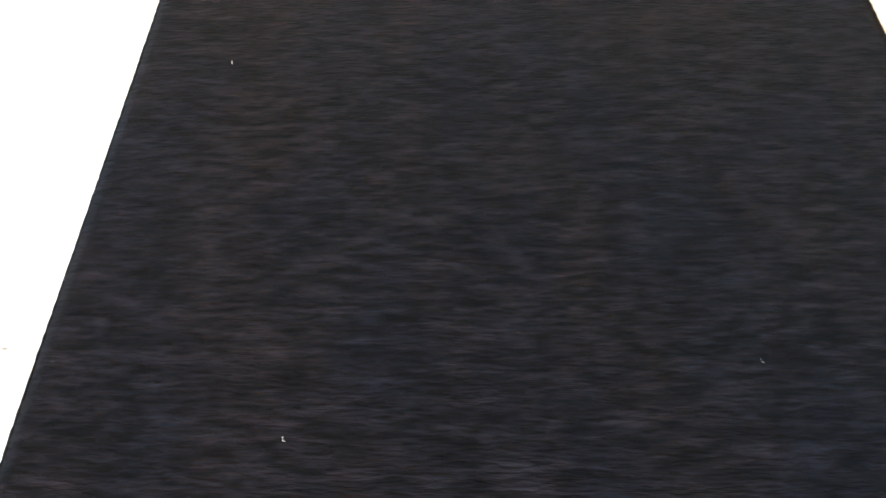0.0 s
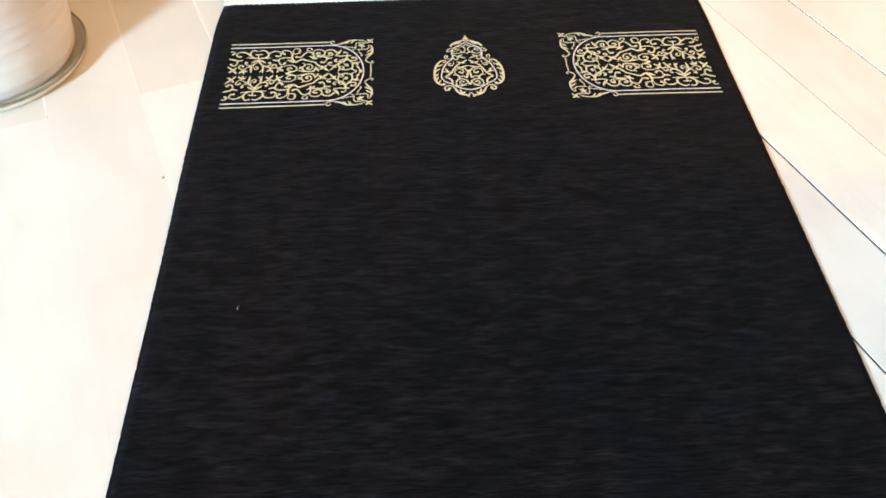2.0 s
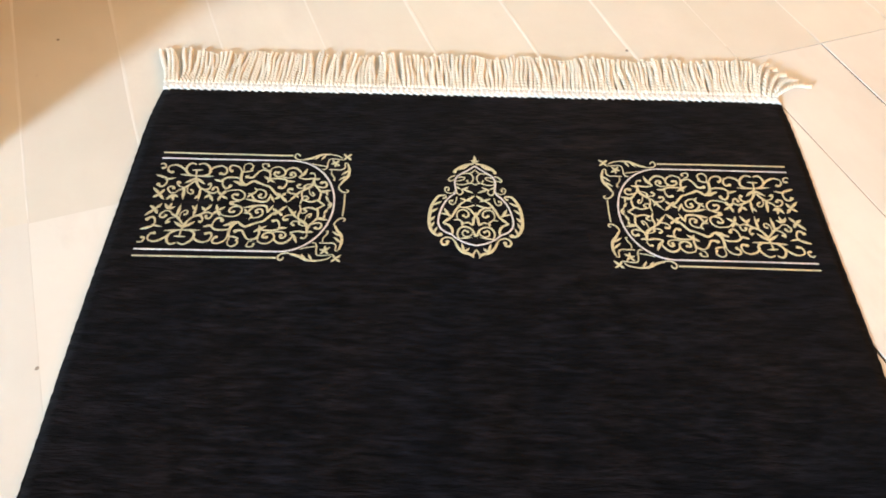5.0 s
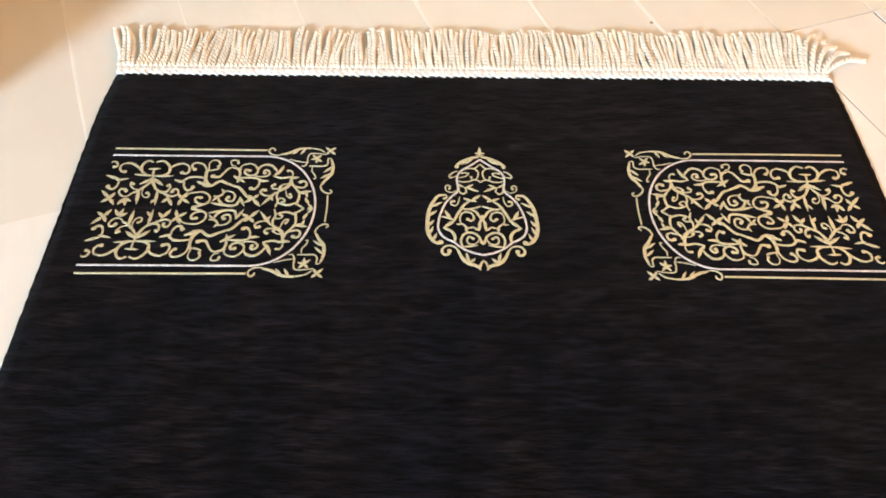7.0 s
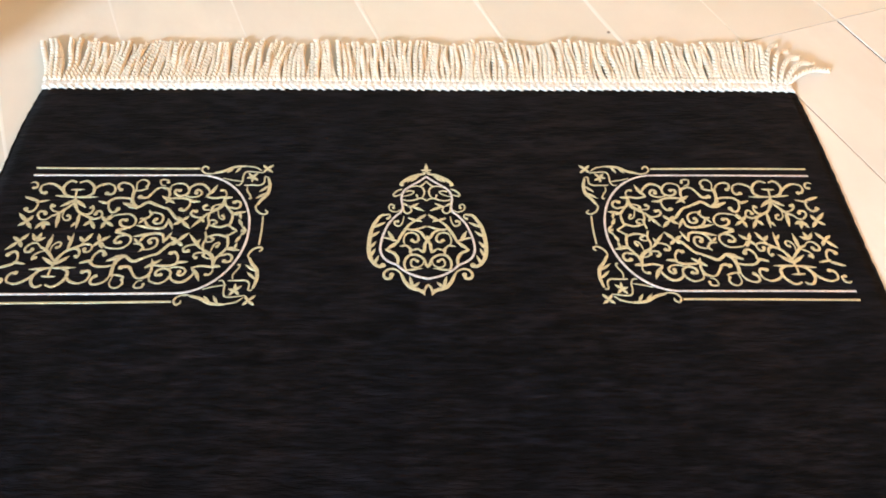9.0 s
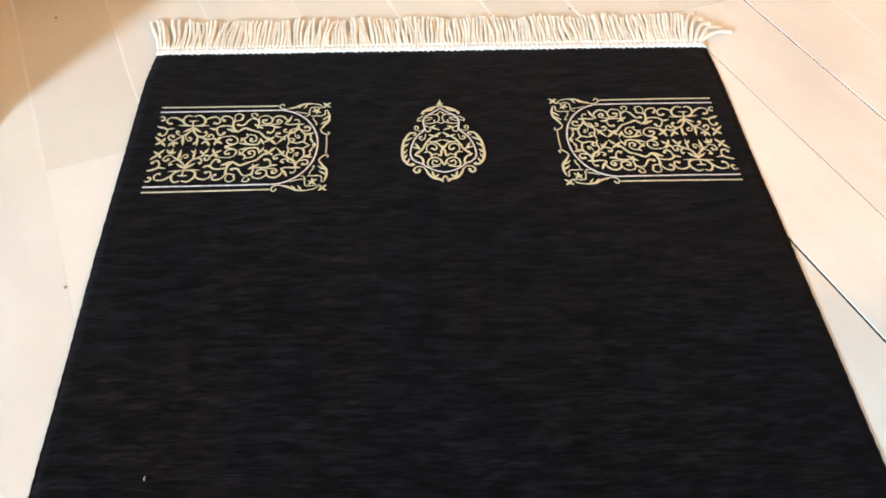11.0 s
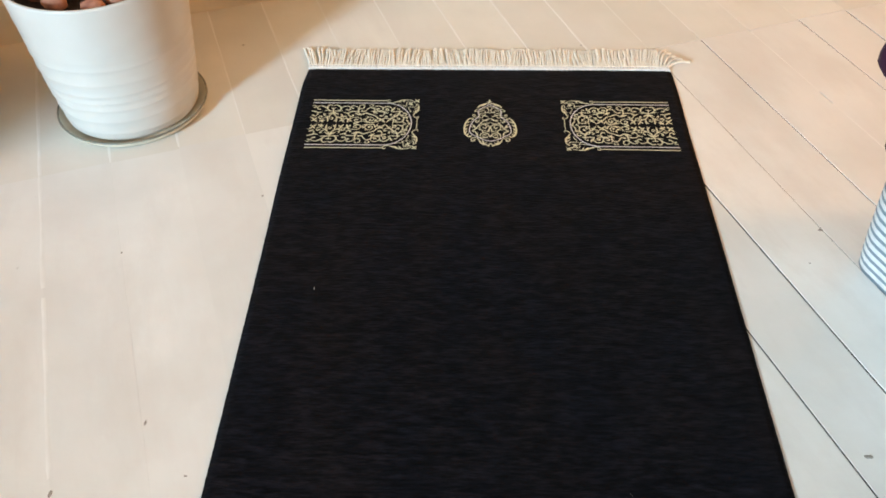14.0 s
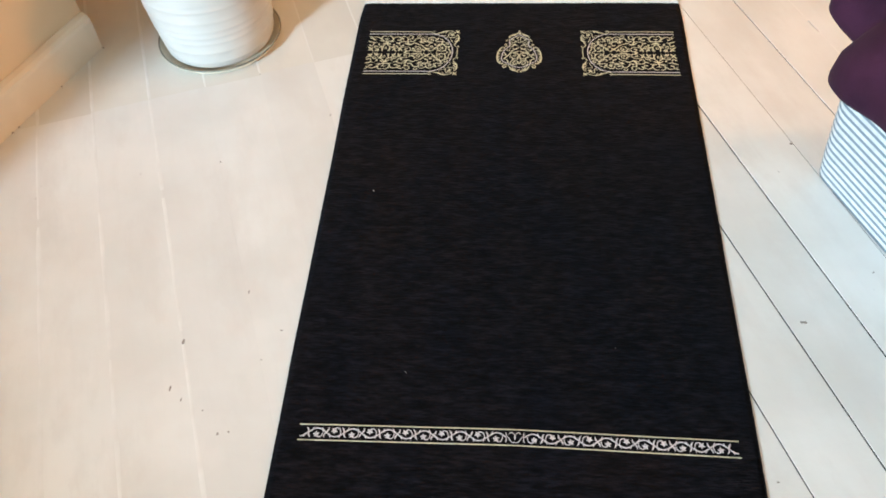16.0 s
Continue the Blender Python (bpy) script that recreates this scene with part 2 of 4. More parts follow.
def lathe(bm, profile, segments=64, centre=(0, 0), wobble=None):
    rows = []
    for k, (r, z) in enumerate(profile):
        row = []
        for i in range(segments):
            a = 2 * math.pi * i / segments
            rr = r + (wobble(a, z) if wobble else 0)
            row.append(bm.verts.new((centre[0] + rr * math.cos(a), centre[1] + rr * math.sin(a), z)))
        rows.append(row)
    for a, b in zip(rows, rows[1:]):
        for i in range(segments):
            j = (i + 1) % segments
            bm.faces.new((a[i], a[j], b[j], b[i]))
    bm.faces.new(rows[0][::-1])
    bm.faces.new(rows[-1])


def tube(bm, pts, radius, sides=5):
    """A tube along points, closed at the ends; radius may be a number or a function of 0..1."""
    rings = []
    n = len(pts)
    for i, p in enumerate(pts):
        d = (Vector(pts[min(i + 1, n - 1)]) - Vector(pts[max(i - 1, 0)])).normalized()
        u = d.cross(Vector((0, 0, 1)))
        u = u.normalized() if u.length > 1e-4 else Vector((1, 0, 0))
        v = u.cross(d)
        r = radius(i / (n - 1)) if callable(radius) else radius
        rings.append([bm.verts.new(Vector(p) + (u * math.cos(a) + v * math.sin(a)) * r) for a in (2 * math.pi * k / sides for k in range(sides))])
    for a, b in zip(rings, rings[1:]):
        for k in range(sides):
            bm.faces.new((a[k], b[k], b[(k + 1) % sides], a[(k + 1) % sides]))
    bm.faces.new(rings[0])
    bm.faces.new(rings[-1][::-1])


# ---- walls, ceiling, trim ----
T_BACK, S_RIGHT, HEIGHT = 0.413, 4.6, 2.9
FACE = CORNER - INTO * 0.02          # plaster face behind the skirting
FAR_L = CORNER - INTO * 0.3765
FAR_R, NEAR_R = st(S_RIGHT, T_BACK), st(S_RIGHT, -3.4)
ROOM = [WALL_L, WALL_R, NEAR_R, FAR_R, FAR_L, CORNER, TURN_L]


def wall(name, p0, p1, material, label, back=0.0):
    """A plain wall between two plan points, its thickness away from the room."""
    bm = bmesh.new()
    d = (Vector(p1) - Vector(p0)).normalized()
    out = Vector((d.y, -d.x, 0))
    quad_prism(bm, Vector(p0) + out * back, Vector(p1) + out * back, out, 0.12, 0, HEIGHT)
    part(name, bm, material, None, label)["kind"] = "structure"


wall("wall_back", FAR_R, FAR_L - S_AX * 0.2, WALL, "cream painted plaster wall behind the rug", 0.02)
# unseen closing walls, their colour set dark to hold down bounced light
wall("wall_right", NEAR_R, FAR_R, WALL_DIM, "unseen side wall, beige darkened to cut and warm bounced light")
wall("wall_near", WALL_R, NEAR_R, WALL_DIM, "unseen wall of the room, beige darkened to cut bounced light")
wall("wall_side", TURN_L, WALL_L, WALL_DIM, "unseen wall beside the window, beige darkened to cut bounced light")
# added, unseen low wall off the side wall; blocks window light from near-left floor
bm = bmesh.new()
quad_prism(bm, (-1.66, -1.46, 0), (-1.00, -2.35, 0), (-0.80, -0.60, 0), 0.10, 0, 0.48, 0.006)
part("wall_low", bm, WALL_DIM, None, "unseen low beige wall added to shade the near-left floor")["kind"] = "structure"
# the left wall stands proud of the back wall
bm = bmesh.new()
quad_prism(bm, FACE, FACE + ALONG * 0.9, -INTO, 0.12, 0, HEIGHT)
quad_prism(bm, CORNER - INTO * 0.14, FAR_L - INTO * 0.06, ALONG, 0.12, 0, HEIGHT)
part("wall_left", bm, WALL, None, "cream painted wall with an outer corner")["kind"] = "structure"
# the wall with the window opening through it
bm = bmesh.new()
for a, b, z0, z1 in ((-1.2, -WIN_HALF, 0, HEIGHT), (WIN_HALF, 4.2, 0, HEIGHT), (-WIN_HALF, WIN_HALF, 0, SILL), (-WIN_HALF, WIN_HALF, HEAD, HEIGHT)):
    quad_prism(bm, WIN_MID + WIN_ALONG * a, WIN_MID + WIN_ALONG * b, -LIGHT_DIR, 0.12, z0, z1)
part("wall_window", bm, WALL_DIM, None, "unseen wall with a window opening, beige darkened to cut bounced light")["kind"] = "structure"
bm = bmesh.new()
prism(bm, ROOM, HEIGHT, HEIGHT + 0.1)
part("ceiling", bm, CEIL, None, "plain unseen ceiling, dulled to cut bounced light")["kind"] = "structure"


def skirting(name, p0, p1, inward, label):
    """A skirting board: upright face, eased upper edge with a small ledge."""
    bm = bmesh.new()
    a, b, o = Vector(p0), Vector(p1), Vector(inward).normalized()
    prof = [(0, 0), (0.020, 0), (0.020, 0.072), (0.018, 0.080), (0.012, 0.086), (0.004, 0.090), (0, 0.090)]
    cols = []
    steps = 24
    for i in range(steps + 1):
        p = a.lerp(b, i / steps)
        w = 0.0008 * noise.noise(p * 5)
        cols.append([bm.verts.new(p + o * (d + (w if d > 0 else 0)) + Vector((0, 0, z))) for d, z in prof])
    n = len(prof)
    for c0, c1 in zip(cols, cols[1:]):
        for k in range(n):
            bm.faces.new((c0[k], c1[k], c1[(k + 1) % n], c0[(k + 1) % n]))
    bm.faces.new(cols[0])
    bm.faces.new(cols[-1][::-1])
    bmesh.ops.recalc_face_normals(bm, faces=bm.faces)
    ob = part(name, bm, TRIM, None, label)
    ob["kind"] = "structure"
    return ob


skirting("baseboard_left", CORNER - INTO * 0.02, TURN_L - INTO * 0.02, INTO, "cream gloss painted skirting board with scuffed lower edge")
skirting("baseboard_back", FAR_L + S_AX * 0.003 + T_AX * 0.02, st(S_RIGHT - 0.003, T_BACK + 0.02), -T_AX, "cream gloss painted skirting board along the wall")

# the window that lets in the daylight
window = thing("window_1", WIN_MID, "white painted wooden window letting in cool daylight", "window", kind="structure")
bm = bmesh.new()
for a, b, z0, z1 in ((-WIN_HALF, -WIN_HALF + 0.05, SILL, HEAD), (WIN_HALF - 0.05, WIN_HALF, SILL, HEAD),
                     (-WIN_HALF + 0.05, WIN_HALF - 0.05, SILL, SILL + 0.05), (-WIN_HALF + 0.05, WIN_HALF - 0.05, HEAD - 0.05, HEAD)):
    quad_prism(bm, WIN_MID + WIN_ALONG * a - LIGHT_DIR * 0.11, WIN_MID + WIN_ALONG * b - LIGHT_DIR * 0.11, LIGHT_DIR, 0.04, z0, z1, 0.004)
part("window_frame", bm, TRIM, window)

# ---- the rug ----
RUG_Z, RUG_L, RUG_LEFT, RUG_RIGHT = 0.0034, 1.18, -0.3515, 0.3460
RUG_END = 0.0036                     # the far end, under the binding
rug = thing("rug", (0, -0.58, 0), "black woven chenille rug with gold motifs and cream fringe", "rug")


def lie(x, y, up=0.0):
    """A point on the rug: its slight sag, and the low waves of its surface."""
    wave = 0.0009 * noise.noise(Vector((x * 5.0, y * 4.0, 1.7))) + 0.0004 * noise.noise(Vector((x * 17, y * 13, 4.1)))
    sag = -(0.010 * max(0.0, -x) + 0.019 * max(0.0, x)) * min(1.0, max(0.0, -y))
    return Vector((x, y + sag, RUG_Z + wave + up))


def rug_edge(y, side):
    tuck = 0.005 * max(0.0, 1 + y / 0.07) ** 2
    rough = 0.0012 * noise.noise(Vector((side * 9.0, y * 6.0, 0.3))) + 0.0005 * noise.noise(Vector((side * 3.0, y * 90.0, 0.9)))
    return (RUG_LEFT + tuck + rough) if side < 0 else (RUG_RIGHT - 0.3 * tuck + rough)


def build_pile():
    bm = bmesh.new()
    nx, ny = 72, 130
    rows = []
    for j in range(ny + 1):
        y = RUG_END - (RUG_L + RUG_END) * j / ny
        a, b = rug_edge(y, -1), rug_edge(y, 1)
        row = []
        for i in range(nx + 1):
            f = i / nx
            near = min(f, 1 - f) * (b - a)
            p = lie(a + (b - a) * f, y)
            p.z -= 0.0016 * max(0.0, 1 - near / 0.016) ** 2
            row.append(bm.verts.new(p))
        rows.append(row)
    for r0, r1 in zip(rows, rows[1:]):
        for i in range(nx):
            bm.faces.new((r0[i], r1[i], r1[i + 1], r0[i + 1]))
    # the thickness, down to the floor
    loop = [r[0] for r in rows] + rows[-1][1:] + [r[-1] for r in rows[-2::-1]] + rows[0][-2:0:-1]
    low = [bm.verts.new((v.co.x, v.co.y, 0.0006)) for v in loop]
    n = len(loop)
    for i in range(n):
        j = (i + 1) % n
        bm.faces.new((loop[i], low[i], low[j], loop[j]))
    part("woven_field", bm, RUG, rug, "black chenille pile with fine crosswise ribs", smooth=True)


build_pile()

for side, nm in ((-1, "selvedge"), (1, "selvedge")):
    bm = bmesh.new()
    pts = []
    for j in range(240):
        y = RUG_END - (RUG_L + RUG_END) * j / 239
        p = lie(rug_edge(y, side), y)
        pts.append((p.x, p.y, 0.0012 + 0.0003 * math.sin(j * 2.1)))
    tube(bm, pts, lambda f: 0.0011 + 0.0002 * math.sin(f * 900), 6)
    part(nm, bm, EDGE, rug, "overcast black edge")


# embroidery: every line is a ribbon of thread, raised along its middle


def smooth_line(points, per=7):
    """A smooth line through plan points (Catmull-Rom)."""
    p = [Vector(q) for q in points]
    if len(p) == 2:
        return [p[0].lerp(p[1], i / 12) for i in range(13)]
    p = [p[0] * 2 - p[1]] + p + [p[-1] * 2 - p[-2]]
    out = []
    for a, b, c, d in zip(p, p[1:], p[2:], p[3:]):
        for i in range(per):
            t = i / per
            out.append(0.5 * ((2 * b) + (c - a) * t + (2 * a - 5 * b + 4 * c - d) * t * t + (3 * b - a - 3 * c + d) * t ** 3))
    out.append(p[-2])
    return out


class Thread:
    """Collects ribbons and patches in millimetres, and lays them on the rug through a mapping."""

    def __init__(self, place):
        self.bm, self.place = bmesh.new(), place

    def ribbon(self, pts, width):
        n = len(pts)
        rows = []
        for i, p in enumerate(pts):
            d = pts[min(i + 1, n - 1)] - pts[max(i - 1, 0)]
            if d.length < 1e-6:
                d = Vector((1, 0))
            q = Vector((-d.y, d.x)).normalized()
            w = 0.5 * max(width(i / (n - 1)), 0.25)
            w *= 1 + 0.18 * noise.noise(Vector((p.x * 1.3, p.y * 1.3, 2.2)))
            rows.append([self.bm.verts.new(self.place(p.x + q.x * w * k, p.y + q.y * w * k, up)) for k, up in ((1, 0.0002), (0.75, 0.00045), (-0.75, 0.00045), (-1, 0.0002))])
        for a, b in zip(rows, rows[1:]):
            for k in range(3):
                self.bm.faces.new((a[k], a[k + 1], b[k + 1], b[k]))

    def line(self, points, w=1.4):
        self.ribbon(smooth_line(points), lambda f: w)

    def vine(self, points, w=2.2):
        """A stem that swells in its middle."""
        self.ribbon(smooth_line(points), lambda f: 0.63 * w * (0.42 + 0.58 * max(0.0, math.sin(math.pi * min(1.0, 0.06 + 0.84 * f))) ** 0.7))

    def comma(self, points, w=3.0):
        """A stem that swells towards its curled, rounded end."""
        self.ribbon(smooth_line(points), lambda f: 0.72 * w * (0.38 + 0.50 * f ** 0.8))
        self.ball(points[-1], w * 0.46)

    def leaf(self, a, b, w=3.0, bend=0.0):
        """A pointed leaf from a to b."""
        a, b = Vector(a), Vector(b)
        m = (a + b) / 2 + Vector((-(b - a).y, (b - a).x)) * bend
        self.ribbon(smooth_line([a, m, b], 5), lambda f: 0.61 * w * math.sin(math.pi * min(0.98, 0.10 + 0.9 * f)) ** 0.9)

    def ball(self, c, r=1.6):
        n = 10
        ring = [self.bm.verts.new(self.place(c[0] + r * math.cos(2 * math.pi * i / n), c[1] + r * math.sin(2 * math.pi * i / n), 0.0002)) for i in range(n)]
        top = self.bm.verts.new(self.place(c[0], c[1], 0.0006))
        for i in range(n):
            self.bm.faces.new((ring[i], ring[(i + 1) % n], top))

    def cross(self, c, r=6.0, w=3.2, turn=45, petals=4):
        for k in range(petals):
            a = radians(turn + 360 / petals * k)
            self.leaf(c, (c[0] + r * math.cos(a), c[1] + r * math.sin(a)), w, 0.06)

    def done(self, name, material, parent, label=""):
        return part(name, self.bm, material, parent, label)


def panel_half(g):
    """Scrollwork of one half of a corner panel: u from the open end, v up from the middle line."""
    g.comma([(0.5, 51.5), (2.5, 53), (5.5, 51.5), (6.5, 47.5), (4, 46.5)], 3.7)
    g.vine([(30.5, 39.5), (25.5, 46), (19.5, 50.5), (14, 51.5)], 3.9)
    g.comma([(16, 51.5), (10.5, 49.5), (9.5, 45), (11.5, 41.5), (14.5, 41)], 4.2)
    g.vine([(37, 52.5), (33, 54.5), (29.5, 52.5), (27.5, 47), (29.5, 41), (34, 37.5), (39, 36.5)], 3.9)
    g.leaf((34, 44.5), (45, 45), 3.7)
    g.vine([(39, 45.5), (39, 41), (39.5, 36)], 2.9)
    g.vine([(39, 52.5), (44, 54.5), (48.5, 52), (52, 47), (52.5, 41), (49, 37.5), (45.5, 36.5), (40.5, 36.5)], 3.9)
    g.leaf((39, 36.5), (23, 38), 4.0)
    g.leaf((40, 36.5), (57.5, 36.5), 4.0)
    g.vine([(51.5, 43), (55, 48.5), (60, 51), (64.5, 51.5)], 3.7)
    g.comma([(62.5, 51.5), (67.5, 49), (69.5, 43.5), (67.5, 39.5), (63.5, 40.5)], 4.2)
    g.leaf((39.5, 36), (42.5, 23.5), 5.9)
    g.leaf((40.5, 33.5), (30, 26), 5.4)
    g.leaf((40.5, 33.5), (50.5, 25), 5.4)
    g.leaf((0, 36.5), (13, 31.5), 4.7)
    g.leaf((9.5, 30.5), (20, 33), 4.0)
    g.comma([(9.5, 34), (12, 28.5), (11, 23), (8.5, 20.5), (5.5, 21.5), (4, 23.5)], 4.5)
    for tip in ((0, 19), (12, 16.5), (2.5, 5.5), (14, 2.5)):
        g.leaf((8.5, 10), tip, 5.4)
    g.comma([(26.5, 16.5), (23, 12.5), (18.5, 12.5), (15, 17), (16, 20.5), (19.5, 20.5), (20.5, 18.5)], 3.9)
    for tip in ((27.5, 6.5), (16.5, 2.5), (23.5, 1.5)):
        g.leaf((21, 10), tip, 5.2)
    g.vine([(39.5, 29.5), (35, 23.5), (30.5, 18.5), (26, 16)], 4.2)
    g.comma([(31.5, 19.5), (26, 21.5), (23, 25), (23, 28), (25, 26.5)], 3.5)
    g.leaf((31, 20), (32.5, 3), 5.4)
    g.comma([(34.5, 21.5), (34.5, 15.5), (37.5, 11.5), (40.5, 12), (40.5, 15.5), (38.5, 16.5)], 3.2)
    g.vine([(41.5, 29.5), (45, 21.5), (51, 17.5), (55.5, 19), (57, 23.5)], 4.0)
    g.comma([(51.5, 17.5), (56, 19), (57, 23.5), (55.5, 26.5), (54.5, 25)], 3.2)
    g.vine([(46.5, 20), (53, 16), (59.5, 13), (63, 14)], 3.7)
    g.comma([(59, 13), (63, 13.5), (65, 17), (63, 21), (60, 20.5), (59.5, 18)], 3.7)
    g.leaf((47, 19.5), (48, 2), 4.5)
    g.leaf((47, 9.5), (43.5, 4.5), 4.4)
    for tip in ((53, 5.5), (62.5, 2), (56.5, 15.5)):
        g.leaf((57.5, 11), tip, 5.2)
    for tip in ((73, 18), (76.5, 5), (67, 2.5), (65, 16)):
        g.leaf((69, 10.5), tip, 4.9)
    g.leaf((59, 32), (69, 28.5), 4.7)
    g.vine([(65, 29.5), (67.5, 32), (71.5, 35), (78.5, 35.5), (85, 34)], 3.7)
    g.comma([(67.5, 31.5), (68, 25.5), (71, 20.5), (74.5, 20.5), (76, 23.5)], 4.5)
    g.comma([(84, 39), (84, 45), (81, 50), (75.5, 52.5), (71.5, 51), (71.5, 47), (74, 44.5)], 4.0)
    g.comma([(71.5, 11.5), (74.5, 16), (80, 17.5), (87, 17.5), (92, 13), (92.5, 7.5), (89, 4), (83, 5.5), (80.5, 9.5), (82, 12), (85, 11.5)], 3.9)
    g.vine([(90, 4.5), (85.5, 2.5), (81.5, 1.5), (79, 0.5)], 3.9)
    g.leaf((83, 3), (82, -3), 3.7)
    g.vine([(84, 41), (85, 34.5), (85, 29.5)], 3.9)
    g.leaf((78.5, 30), (91.5, 24.5), 5.4)
    g.vine([(84, 25.5), (91, 25), (96, 29), (99.5, 30.5), (104.5, 28), (114, 23.5)], 4.4)
    g.vine([(110, 25), (115, 23.5), (119, 19), (123.5, 13), (128, 10)], 4.0)
    g.comma([(87, 43), (85.5, 51.5), (88.5, 55.5), (92.5, 55), (95, 51.5), (94, 48)], 3.2)
    g.vine([(85.5, 43), (91, 44), (95.5, 46)], 3.0)
    g.vine([(86, 45.5), (85, 36.5), (87, 29.5), (92, 25)], 3.9)
    g.comma([(107.5, 47.5), (103, 45.5), (99.5, 40), (97, 36), (93.5, 35.5), (91, 36.5)], 4.7)
    g.comma([(109.5, 48.5), (105.5, 50), (104, 54.5), (106.5, 56), (110, 55), (110.5, 52.5)], 3.0)
    g.leaf((106.5, 47), (115, 44.5), 3.9)
    g.vine([(109, 47), (113, 43), (114, 37.5), (112.5, 34)], 3.5)
    g.comma([(113.5, 43), (114, 48.5), (117.5, 51), (122.5, 51.5), (127, 48), (129, 42.5), (126.5, 38.5), (122, 37.5), (118, 40.5), (118.5, 44), (121.5, 43.5)], 3.9)
    g.vine([(128.5, 42), (130, 47.5), (134.5, 50.5), (139.5, 50), (144, 45.5), (147, 39.5)], 3.7)
    g.comma([(125.5, 38), (131.5, 36), (137, 37), (139.5, 40.5), (137, 44), (134.5, 43), (135, 40.5)], 3.9)
    g.leaf((108.5, 37), (120, 29), 5.4)
    g.leaf((115, 35.5), (112.5, 28.5), 4.5)
    g.vine([(115, 34.5), (122.5, 35), (128, 34.5), (134, 31.5)], 3.9)
    g.leaf((130.5, 31.5), (140, 31), 4.7)
    g.comma([(132, 31.5), (131.5, 26), (128.5, 21.5), (125.5, 22.5)], 4.4)
    g.leaf((146.5, 39), (151, 50), 5.0)
    g.leaf((146.5, 41.5), (143, 36), 4.0)
    g.vine([(144, 36.5), (150.5, 35), (157, 36), (163, 36)], 3.5)
    g.leaf((165, 36), (158.5, 34.5), 4.0)
    g.comma([(159, 35.5), (159.5, 40), (157.5, 43.5), (155, 43.5)], 3.2)
    g.vine([(159, 36), (158.5, 29.5), (156.5, 25), (153, 22), (149, 19)], 5.4)
    g.comma([(153, 21.5), (149, 22), (144.5, 22.5), (143, 25.5), (145, 27)], 3.5)
    g.comma([(157.5, 28), (153.5, 27.5), (150, 25), (150.5, 24)], 3.2)
    g.comma([(149.5, 19.5), (144, 14.5), (138.5, 14.5), (134.5, 17.5), (135.5, 21), (138, 20.5)], 3.9)
    g.leaf((147.5, 18.5), (136.5, 3), 5.0)
    g.leaf((142.5, 14.5), (146, 8.5), 4.2)
    for tip in ((133.5, 15.5), (122, 6), (136, 2), (124.5, 15)):
        g.leaf((128.5, 10.5), tip, 5.2)
    g.vine([(149.5, 19.5), (148.5, 14), (150, 8), (148.5, 1)], 3.2)
    g.comma([(149.5, 7), (151, 11), (154, 11), (156, 8.5), (154, 7)], 3.0)
    g.vine([(149.5, 6.5), (157.5, 4), (162.5, 5), (166, 7)], 3.4)
    g.comma([(155, 22), (157, 14.5), (160, 12), (161, 13.5), (159.5, 16)], 3.2)
    g.vine([(159, 34.5), (160.5, 27.5), (163, 25), (168, 24)], 3.7)
    g.comma([(163.5, 25), (168.5, 23.5), (172, 25.5), (172, 29.5), (169.5, 31.5), (167, 30.5)], 4.2)
    g.vine([(162, 25), (165.5, 20.5), (167.5, 18), (172, 17)], 3.7)
    g.leaf((166.5, 18), (178, 20), 4.9)
    g.vine([(167, 19.5), (167.5, 13.5), (166.5, 6.5), (165.5, 4)], 3.5)
    g.leaf((173, 18.5), (174.5, 12), 3.9)
    g.leaf((173, 12), (176.5, 4.5), 4.7)
    g.vine([(166, 5.5), (169.5, 2.5), (173, 0)], 3.0)
    g.leaf((176, 5), (180.5, 0), 3.7)
    g.leaf((180.5, 0.5), (175.5, -1), 3.2)
    g.vine([(95.5, 13), (99.5, 13), (102, 14.5), (103.5, 18)], 3.4)
    g.leaf((104.5, 16.5), (101, 21.5), 3.7)
    g.comma([(102.5, 19), (106.5, 19), (111, 17.5), (113.5, 13.5), (112.5, 8.5), (109, 7.5), (106.5, 10), (108, 12)], 3.9)
    g.vine([(99, 13.5), (101, 8), (104.5, 4), (110.5, 2.5), (116, 4), (118, 11)], 4.0)
    g.leaf((117.5, 12.5), (123, 1.5), 4.2)
    g.leaf((109.5, 2), (93.5, 6), 4.5)
    g.leaf((98.5, 12), (95, 7.5), 3.7)


